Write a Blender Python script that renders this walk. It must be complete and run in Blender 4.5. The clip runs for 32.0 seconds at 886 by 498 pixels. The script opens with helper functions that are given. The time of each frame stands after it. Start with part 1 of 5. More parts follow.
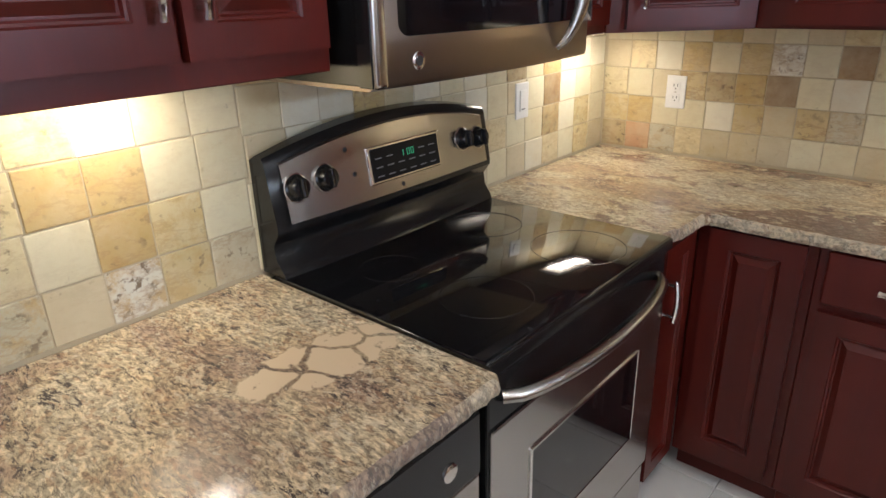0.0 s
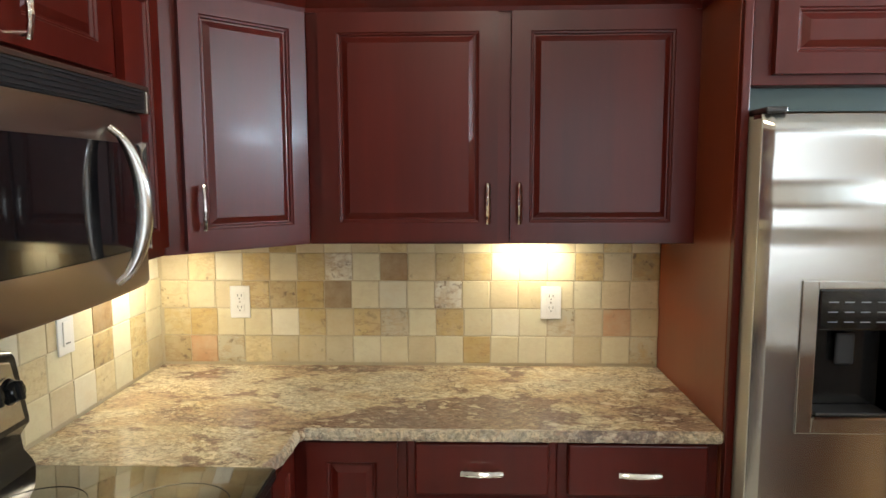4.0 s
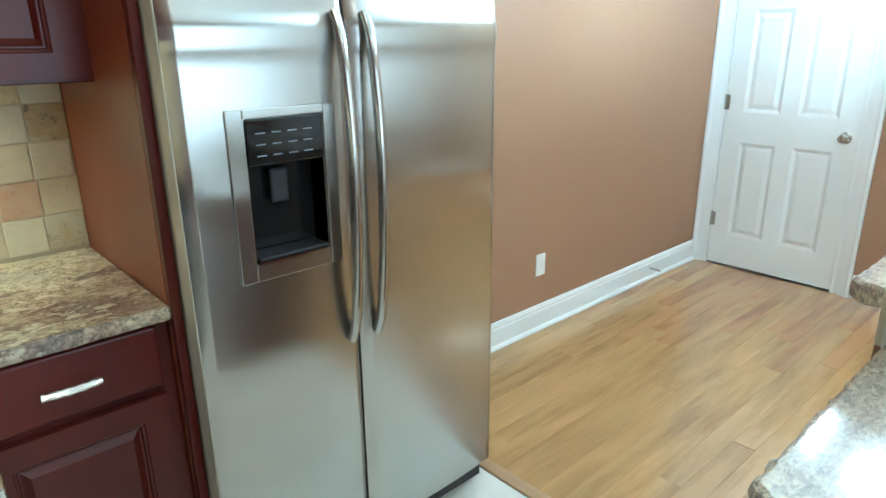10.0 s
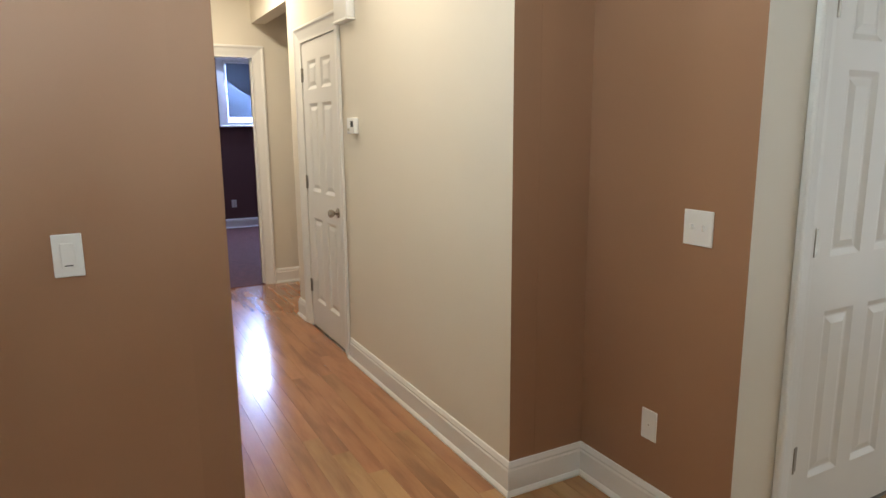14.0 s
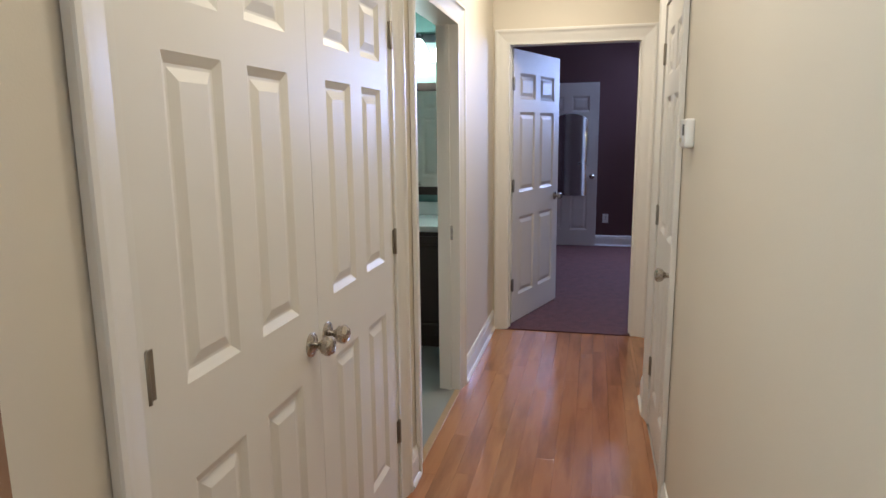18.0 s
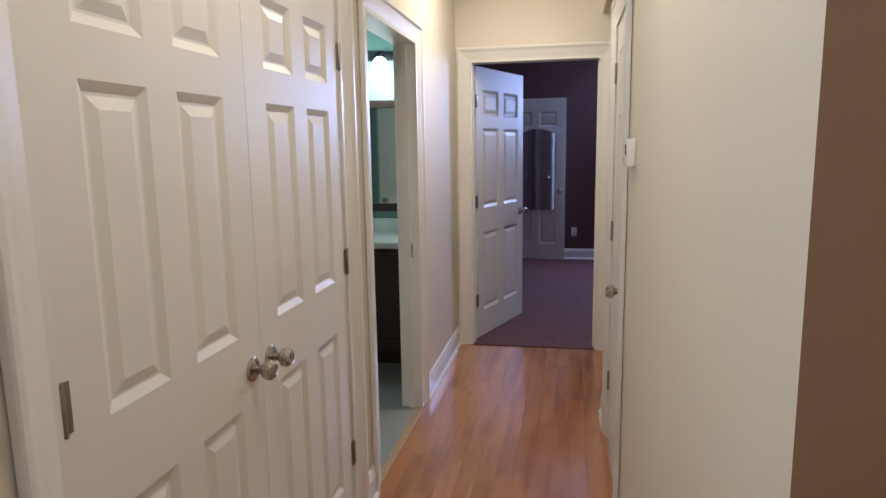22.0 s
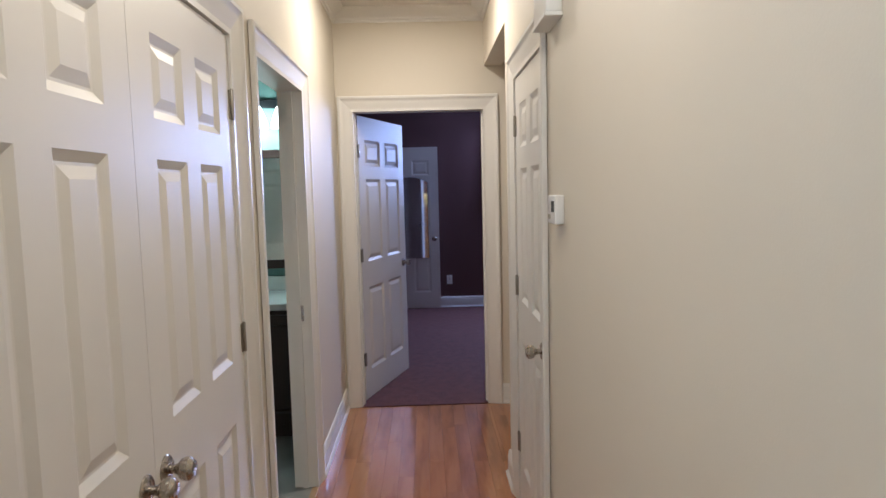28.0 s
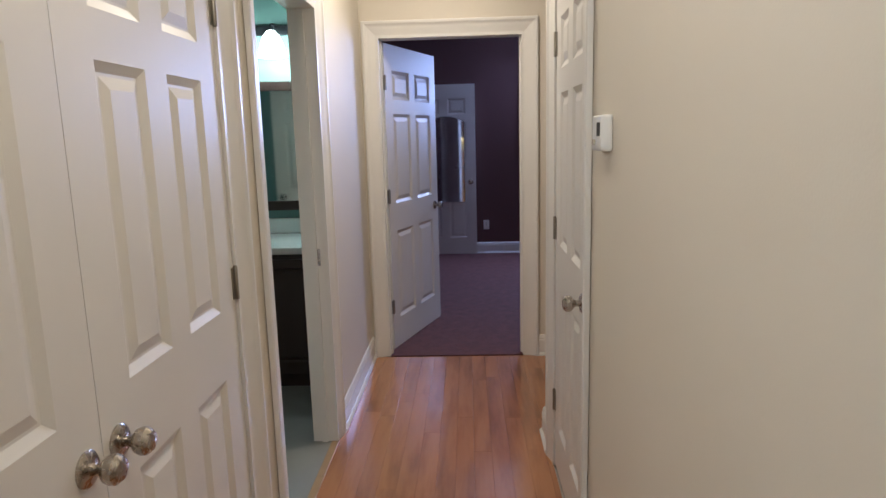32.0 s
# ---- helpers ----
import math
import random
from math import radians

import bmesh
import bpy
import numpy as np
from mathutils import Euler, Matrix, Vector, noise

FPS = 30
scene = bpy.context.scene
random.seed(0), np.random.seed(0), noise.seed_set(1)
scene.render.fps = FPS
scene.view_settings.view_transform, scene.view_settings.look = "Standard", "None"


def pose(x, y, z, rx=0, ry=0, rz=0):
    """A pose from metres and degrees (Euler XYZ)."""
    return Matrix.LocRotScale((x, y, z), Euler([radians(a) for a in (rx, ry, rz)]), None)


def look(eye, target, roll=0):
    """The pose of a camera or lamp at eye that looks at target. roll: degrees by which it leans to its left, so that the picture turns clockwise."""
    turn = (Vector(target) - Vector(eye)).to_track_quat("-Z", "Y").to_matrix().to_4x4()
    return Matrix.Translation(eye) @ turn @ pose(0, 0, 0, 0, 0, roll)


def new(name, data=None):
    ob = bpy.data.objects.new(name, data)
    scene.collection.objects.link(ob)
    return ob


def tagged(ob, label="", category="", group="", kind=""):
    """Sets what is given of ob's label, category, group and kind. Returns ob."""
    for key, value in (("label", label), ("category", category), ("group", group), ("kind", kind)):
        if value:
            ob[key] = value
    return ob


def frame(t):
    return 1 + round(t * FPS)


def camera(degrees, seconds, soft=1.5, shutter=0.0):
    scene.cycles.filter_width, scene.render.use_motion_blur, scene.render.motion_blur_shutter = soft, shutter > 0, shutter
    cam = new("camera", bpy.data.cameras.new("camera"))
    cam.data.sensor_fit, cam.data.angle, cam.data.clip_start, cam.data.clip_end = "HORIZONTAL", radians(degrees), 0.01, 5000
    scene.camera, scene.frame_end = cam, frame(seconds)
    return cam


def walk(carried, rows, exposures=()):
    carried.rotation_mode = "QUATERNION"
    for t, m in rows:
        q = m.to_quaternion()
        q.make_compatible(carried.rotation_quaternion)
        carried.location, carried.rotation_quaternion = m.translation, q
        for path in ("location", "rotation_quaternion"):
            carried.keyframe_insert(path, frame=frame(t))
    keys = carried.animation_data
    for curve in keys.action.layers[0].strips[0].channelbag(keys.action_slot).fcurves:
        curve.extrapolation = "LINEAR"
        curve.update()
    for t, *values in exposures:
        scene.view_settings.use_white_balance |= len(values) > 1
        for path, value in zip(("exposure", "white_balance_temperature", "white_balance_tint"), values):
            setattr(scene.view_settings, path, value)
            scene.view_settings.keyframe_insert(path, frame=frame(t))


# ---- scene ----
cam = camera(68.6, 32.0)
PATH = [
    (0, (1.227, -2.361, 1.516), (0.0, -0.967, 0.773), -1.6),
    (0.5, (1.237, -2.352, 1.521), (0.112, -0.853, 0.824), -1.8),
    (1, (1.233, -2.335, 1.517), (0.21, -0.755, 0.842), -1.1),
    (1.5, (1.182, -2.324, 1.539), (0.355, -0.608, 0.93), -1.4),
    (2, (1.144, -2.328, 1.566), (0.39, -0.529, 1.122), -2.0),
    (2.5, (1.104, -2.322, 1.574), (0.415, -0.475, 1.235), -2.0),
    (3, (1.096, -2.311, 1.568), (0.652, -0.386, 1.255), -2.5),
    (3.5, (1.096, -2.281, 1.572), (0.907, -0.312, 1.271), -0.8),
    (4, (1.094, -2.266, 1.592), (1.031, -0.28, 1.369), -0.2),
    (4.5, (1.035, -2.26, 1.61), (1.126, -0.264, 1.515), -0.9),
    (6.5, (1.13, -2.24, 1.631), (1.805, -0.38, 1.334), -0.4),
    (7, (1.125, -2.235, 1.624), (1.799, -0.388, 1.259), 0.0),
    (7.5, (1.127, -2.236, 1.613), (1.793, -0.406, 1.158), -0.4),
    (8, (1.128, -2.218, 1.604), (1.772, -0.427, 0.99), 0.1),
    (8.5, (1.113, -2.185, 1.572), (1.753, -0.447, 0.816), 0.3),
    (9, (1.104, -2.144, 1.54), (1.798, -0.514, 0.613), 1.0),
    (9.5, (1.222, -2.022, 1.505), (2.123, -0.447, 0.663), 2.1),
    (10, (1.331, -1.991, 1.483), (2.611, -0.587, 0.859), -0.5),
    (10.2, (1.386, -1.917, 1.463), (2.82, -0.663, 0.853), -0.5),
    (10.5, (1.518, -1.803, 1.459), (3.189, -0.89, 0.846), -0.2),
    (11, (1.725, -1.648, 1.45), (3.615, -1.242, 0.935), 1.1),
    (11.2, (1.835, -1.607, 1.433), (3.756, -1.313, 0.961), 0.6),
    (11.5, (1.992, -1.57, 1.441), (3.937, -1.455, 0.992), 0.4),
    (12, (2.283, -1.522, 1.382), (4.22, -1.89, 1.046), 1.3),
    (12.5, (2.566, -1.449, 1.438), (4.369, -2.247, 1.107), -1.2),
    (13, (2.928, -1.556, 1.437), (4.666, -2.48, 1.083), -1.2),
    (13.5, (3.23, -1.656, 1.442), (4.948, -2.618, 1.092), -0.8),
    (15.5, (4.29, -2.398, 1.452), (6.183, -2.881, 1.022), -0.2),
    (16, (4.48, -2.544, 1.448), (6.43, -2.767, 1.061), -1.0),
    (16.5, (4.632, -2.696, 1.476), (6.591, -2.616, 1.079), -0.6),
    (17, (4.756, -2.725, 1.478), (6.711, -2.593, 1.078), -0.6),
    (17.5, (4.827, -2.762, 1.47), (6.777, -2.482, 1.123), -1.9),
    (18, (4.864, -2.851, 1.471), (6.781, -2.406, 1.117), -0.6),
    (18.5, (4.879, -2.91, 1.482), (6.769, -2.375, 1.107), -0.7),
    (19, (4.859, -2.949, 1.485), (6.741, -2.413, 1.072), -1.8),
    (19.5, (4.853, -2.965, 1.489), (6.761, -2.505, 1.104), -1.3),
    (20, (4.865, -2.971, 1.495), (6.805, -2.608, 1.175), -0.5),
    (20.5, (4.866, -2.969, 1.501), (6.817, -2.649, 1.2), -0.4),
    (21, (4.868, -2.955, 1.495), (6.818, -2.626, 1.201), -0.1),
    (21.5, (4.868, -2.954, 1.495), (6.811, -2.585, 1.195), -0.2),
    (22, (4.881, -2.947, 1.493), (6.819, -2.568, 1.178), -0.9),
    (22.5, (4.892, -2.937, 1.494), (6.832, -2.589, 1.157), 0.0),
    (23, (4.911, -2.894, 1.497), (6.861, -2.6, 1.165), 0.3),
    (23.5, (4.936, -2.813, 1.513), (6.91, -2.672, 1.223), -0.7),
    (24, (4.943, -2.744, 1.51), (6.926, -2.719, 1.249), -0.4),
    (24.5, (4.951, -2.706, 1.503), (6.931, -2.79, 1.238), -0.5),
    (25, (4.949, -2.685, 1.505), (6.928, -2.806, 1.237), 0.2),
    (25.5, (4.941, -2.679, 1.51), (6.921, -2.814, 1.258), 0.4),
    (27.5, (4.995, -2.694, 1.522), (6.98, -2.8, 1.299), -1.7),
    (28, (5.074, -2.734, 1.533), (7.064, -2.783, 1.348), -1.4),
    (28.5, (5.131, -2.764, 1.524), (7.12, -2.789, 1.314), -1.6),
    (29, (5.161, -2.788, 1.522), (7.145, -2.802, 1.271), -1.7),
    (29.5, (5.196, -2.823, 1.523), (7.179, -2.79, 1.264), -2.1),
    (30, (5.224, -2.841, 1.518), (7.207, -2.798, 1.257), -2.1),
    (30.5, (5.242, -2.839, 1.517), (7.225, -2.806, 1.257), -2.4),
    (31, (5.253, -2.844, 1.527), (7.236, -2.807, 1.276), -2.5),
    (31.5, (5.284, -2.843, 1.514), (7.265, -2.803, 1.244), -1.7),
    (32, (5.394, -2.793, 1.465), (7.363, -2.713, 1.12), -1.5),
]
walk(cam, [(t, look(eye, target, roll)) for t, eye, target, roll in PATH], exposures=[(0,0.40,5850,17),(1,0.65,5800,17),(2,0.69,5980,9),(4,0.70,6400,9),(7,0.71,6050,-4),(8,0.80,6130,-4),(9,1.24,6050,-3),(10,1.04,5000,-9),(11,0.25,5080,-7),(12,-0.08,5750,1),(13,-0.22,6550,8),(16,-0.48,6600,6),(19,-0.53,6080,10),(21,-0.60,6100,12),(23,-0.71,6200,11),(24,-0.69,6200,11),(28,-0.71,5980,12),(29,-0.80,6060,12),(31,-0.79,6060,11),(32,-0.73,6100,12)])

# world and large lights
world = bpy.data.worlds.new("sky")
scene.world = world
world.use_nodes = True
wn = world.node_tree
sky = wn.nodes.new("ShaderNodeTexSky")
sky.sky_type, sky.sun_disc, sky.sun_elevation, sky.sun_rotation = "NISHITA", False, radians(38), radians(200)
wn.links.new(sky.outputs[0], wn.nodes["Background"].inputs[0])
wn.nodes["Background"].inputs[1].default_value = 0.1


def lamp(name, kind, where, target, watts, colour, size=0.1, size_y=0.0):
    data = bpy.data.lights.new(name, kind)
    data.energy, data.color = watts, colour
    if kind == "AREA":
        data.shape, data.size, data.size_y = ("RECTANGLE", size, size_y) if size_y else ("DISK", size, size)
    else:
        data.shadow_soft_size = size
    ob = new(name, data)
    ob.matrix_world = look(where, target)
    return ob


COOL, WARM, SOFT = (0.84, 0.92, 1.0), (1.0, 0.88, 0.66), (1.0, 0.89, 0.74)
# daylight at the window openings
lamp("window_light", "AREA", (3.00, -5.97, 1.38), (3.00, 0, 1.38), 15, COOL, 2.7, 2.05)
lamp("window_light", "AREA", (13.37, -4.01, 1.95), (9.5, -2.9, 0.4), 225, (0.42, 0.55, 1.0), 0.8, 1.0)
lamp("vanity_lamp", "POINT", (9.38, -1.62, 1.95), (9.38, -1.62, 0), 6, (0.78, 0.97, 1.0), 0.06)
# lamps under the wall cabinets
for lx, ly, tx, ty, w in ((0.10, -1.92, 0.02, -1.92, 0.72), (0.145, -0.30, 0.12, -0.30, 1.35), (1.32, -0.095, 1.32, -0.02, 0.8)):
    lamp("cabinet_lamp", "AREA", (lx, ly, 1.355), (tx, ty, 1.10), w, WARM, 0.27 if ly == -0.30 else 0.20, 0.075)
# recessed ceiling lamps and the hall lamp; (1.30, -3.60) is added kitchen fill
for lx, ly, w in ((1.30, -3.60, 7), (3.2, -3.2, 2), (6.2, -2.64, 15), (8.55, -2.64, 30)):
    lamp("ceiling_lamp", "AREA", (lx, ly, 2.715), (lx, ly, 0), w, SOFT, 0.15)
# bulbs of the chandelier
ARMS = (radians(62), radians(198), radians(332))
for a in ARMS:
    lamp("chandelier_lamp", "POINT", (3.98 + 0.235 * math.cos(a), -1.50 + 0.235 * math.sin(a), 1.914), (3.98, -1.5, 0), 46, (0.68, 0.85, 1.0), 0.03)


# materials
def nodes_of(name):
    m = bpy.data.materials.new(name)
    m.use_nodes = True
    t = m.node_tree
    return m, t, t.nodes["Principled BSDF"]


def spot(t, scale=(1, 1, 1), turn=(0, 0, 0)):
    """Object coordinates, shifted for each object by its random number."""
    tc, oi = t.nodes.new("ShaderNodeTexCoord"), t.nodes.new("ShaderNodeObjectInfo")
    mul = t.nodes.new("ShaderNodeMath")
    mul.operation, mul.inputs[1].default_value = "MULTIPLY", 37.0
    add = t.nodes.new("ShaderNodeVectorMath")
    mp = t.nodes.new("ShaderNodeMapping")
    mp.inputs["Scale"].default_value, mp.inputs["Rotation"].default_value = scale, turn
    t.links.new(oi.outputs["Random"], mul.inputs[0])
    t.links.new(tc.outputs["Object"], add.inputs[0])
    t.links.new(mul.outputs[0], add.inputs[1])
    t.links.new(add.outputs[0], mp.inputs[0])
    return mp.outputs[0], oi.outputs["Random"]


def noise_tex(t, vec, scale, detail=4.0, rough=0.55):
    n = t.nodes.new("ShaderNodeTexNoise")
    n.inputs["Scale"].default_value, n.inputs["Detail"].default_value, n.inputs["Roughness"].default_value = scale, detail, rough
    t.links.new(vec, n.inputs["Vector"])
    return n.outputs[0]


def ramp(t, fac, stops, hard=False):
    r = t.nodes.new("ShaderNodeValToRGB")
    el = r.color_ramp.elements
    while len(el) < len(stops):
        el.new(0.5)
    for e, (p, c) in zip(el, stops):
        e.position, e.color = p, (*c, 1) if len(c) == 3 else c
    if hard:
        r.color_ramp.interpolation = "CONSTANT"
    t.links.new(fac, r.inputs[0])
    return r.outputs[0]


def mix(t, fac, a, b, how="MIX"):
    m = t.nodes.new("ShaderNodeMix")
    m.data_type, m.blend_type = "RGBA", how
    for socket, v in ((m.inputs[0], fac), (m.inputs[6], a), (m.inputs[7], b)):
        if hasattr(v, "is_output"):
            t.links.new(v, socket)
        else:
            socket.default_value = v if isinstance(v, float) else (*v, 1)
    return m.outputs[2]


def relief(t, bs, height, strength, distance=0.002):
    b = t.nodes.new("ShaderNodeBump")
    b.inputs["Strength"].default_value, b.inputs["Distance"].default_value = strength, distance
    t.links.new(height, b.inputs["Height"])
    t.links.new(b.outputs[0], bs.inputs["Normal"])


def plain(name, colour, rough=0.5, metal=0.0, vary=0.06, scale=3.0, bump=0.0, bump_scale=180.0, coat=0.0, spec=0.5, stretch=(1, 1, 1)):
    """A painted, plastic or metal surface with slight unevenness at two scales."""
    m, t, bs = nodes_of(name)
    vec, rnd = spot(t, stretch)
    n = noise_tex(t, vec, scale)
    lo, hi = tuple(c * (1 - vary) for c in colour), tuple(min(1, c * (1 + vary)) for c in colour)
    t.links.new(ramp(t, n, [(0.3, lo), (0.7, hi)]), bs.inputs["Base Color"])
    n2 = noise_tex(t, vec, scale * 4)
    mr = t.nodes.new("ShaderNodeMapRange")
    mr.inputs["To Min"].default_value, mr.inputs["To Max"].default_value = max(0.02, rough - 0.06), rough + 0.06
    t.links.new(n2, mr.inputs[0])
    t.links.new(mr.outputs[0], bs.inputs["Roughness"])
    bs.inputs["Metallic"].default_value, bs.inputs["Coat Weight"].default_value = metal, coat
    bs.inputs["Specular IOR Level"].default_value = spec
    if bump:
        relief(t, bs, noise_tex(t, vec, bump_scale, 3.0), bump)
    return m


def glow(name, colour, strength):
    m, t, bs = nodes_of(name)
    bs.inputs["Base Color"].default_value = (*colour, 1)
    bs.inputs["Emission Color"].default_value = (*colour, 1)
    bs.inputs["Emission Strength"].default_value = strength
    return m


def wood(name, dark, light, rough, along, coat=0.0, tone=0.25, grain=14.0, streak=0.0, cloud=(1, 1, 1), piece=None):
    """Wood with grain along one axis; each piece has its own tone."""
    piece = tone if piece is None else piece
    m, t, bs = nodes_of(name)
    s = [grain, grain, grain]
    s["xyz".index(along)] = grain * 0.07
    vec, rnd = spot(t, tuple(s))
    fine = noise_tex(t, vec, 1.0, 6.0, 0.65)
    vec2, rnd2 = spot(t, cloud)
    broad = noise_tex(t, vec2, 1.6, 1.2, 0.5)
    c = ramp(t, fine, [(0.28, dark), (0.72, light)])
    c = mix(t, 0.55, c, ramp(t, broad, [(0.2, tuple(v * (1 - tone) for v in light)), (0.8, light)]))
    if streak:
        vec3, _ = spot(t, (1.6, 11.0, 1.0))
        c = mix(t, ramp(t, noise_tex(t, vec3, 1.0, 5.0, 0.6), [(0.34, (streak,) * 3), (0.56, (0, 0, 0))]), c, tuple(v * 0.62 for v in dark))
    shade = ramp(t, rnd, [(0.0, (1 - piece,) * 3), (0.5, (1.0, 1.0, 1.0)), (1.0, (1 - piece * 0.35, 1 - piece * 0.55, 1 - piece * 0.75))])
    t.links.new(mix(t, 1.0, c, shade, "MULTIPLY"), bs.inputs["Base Color"])
    bs.inputs["Coat Weight"].default_value = coat
    bs.inputs["Coat Roughness"].default_value = 0.12
    mr = t.nodes.new("ShaderNodeMapRange")
    mr.inputs["To Min"].default_value, mr.inputs["To Max"].default_value = rough - 0.07, rough + 0.09
    t.links.new(broad, mr.inputs[0])
    t.links.new(mr.outputs[0], bs.inputs["Roughness"])
    relief(t, bs, fine, 0.12, 0.001)
    return m


def stone_tile(name, stops, pits=0.3, marks=1.0):
    """Tumbled travertine: clouds, rusty mottling, veins and pits; its tone shifts from tile to tile."""
    m, t, bs = nodes_of(name)
    vec, rnd = spot(t)
    base = mix(t, 1.0, ramp(t, rnd, stops, True), ramp(t, rnd, [(0.0, (0.90, 0.90, 0.90)), (0.33, (1.04, 1.03, 1.0)), (0.66, (0.95, 0.96, 0.98)), (1.0, (1.05, 1.02, 0.97))]), "MULTIPLY")
    cloud = noise_tex(t, vec, 14.0, 5.0, 0.6)
    c = mix(t, ramp(t, cloud, [(0.35, (0, 0, 0)), (0.75, (0.4, 0.4, 0.4))]), base, (0.70, 0.61, 0.42))
    mottle = noise_tex(t, vec, 19.0, 6.0, 0.72)
    c = mix(t, ramp(t, mottle, [(0.46, (0, 0, 0)), (0.62, (min(0.8, 0.42 * marks),) * 3)]), c, mix(t, ramp(t, rnd, [(0.3, (0, 0, 0)), (0.7, (1, 1, 1))]), (0.52, 0.35, 0.13), (0.50, 0.40, 0.24)))
    slant = t.nodes.new("ShaderNodeMapping")
    slant.inputs["Scale"].default_value, slant.inputs["Rotation"].default_value = (1.0, 1.0, 2.6), (0, 0.7, 0.7)
    t.links.new(vec, slant.inputs[0])
    vein = noise_tex(t, slant.outputs[0], 6.0, 7.0, 0.66)
    c = mix(t, ramp(t, vein, [(0.455, (0, 0, 0)), (0.495, (min(0.8, 0.20 * marks),) * 3), (0.53, (0, 0, 0))]), c, (0.34, 0.20, 0.085))
    pit = noise_tex(t, vec, 42.0, 4.0, 0.6)
    hole = mix(t, 1.0, ramp(t, pit, [(min(0.40, 0.27 + 0.05 * marks), (1, 1, 1)), (min(0.46, 0.34 + 0.05 * marks), (0, 0, 0))]), ramp(t, cloud, [(0.42, (1, 1, 1)), (0.56, (0.1, 0.1, 0.1))]), "MULTIPLY")
    c = mix(t, mix(t, 1.0, hole, (min(1.0, pits * 1.6),) * 3, "MULTIPLY"), c, (0.20, 0.14, 0.08))
    t.links.new(c, bs.inputs["Base Color"])
    bs.inputs["Roughness"].default_value = 0.50
    relief(t, bs, mix(t, 0.5, cloud, pit), 0.28, 0.004)
    return m


def cells(t, vec, scale, feature="F1"):
    """Crystal cells: the distance within a cell and a random number for each cell."""
    v = t.nodes.new("ShaderNodeTexVoronoi")
    v.feature, v.inputs["Scale"].default_value = feature, scale
    t.links.new(vec, v.inputs["Vector"])
    if feature == "DISTANCE_TO_EDGE":
        return v.outputs["Distance"], None
    sep = t.nodes.new("ShaderNodeSeparateColor")
    t.links.new(v.outputs["Color"], sep.inputs[0])
    return v.outputs["Distance"], sep.outputs[0]


def warped(t, vec, scale, amount):
    nn = t.nodes.new("ShaderNodeTexNoise")
    nn.inputs["Scale"].default_value, nn.inputs["Detail"].default_value = scale, 3.0
    t.links.new(vec, nn.inputs["Vector"])
    add = t.nodes.new("ShaderNodeVectorMath")
    add.operation = "MULTIPLY_ADD"
    add.inputs[1].default_value = (amount,) * 3
    t.links.new(nn.outputs["Color"], add.inputs[0])
    t.links.new(vec, add.inputs[2])
    return add.outputs[0]


def turned(t, vec, angle, scale):
    mp = t.nodes.new("ShaderNodeMapping")
    mp.inputs["Scale"].default_value, mp.inputs["Rotation"].default_value = scale, (0, 0, angle)
    t.links.new(vec, mp.inputs[0])
    return mp.outputs[0]


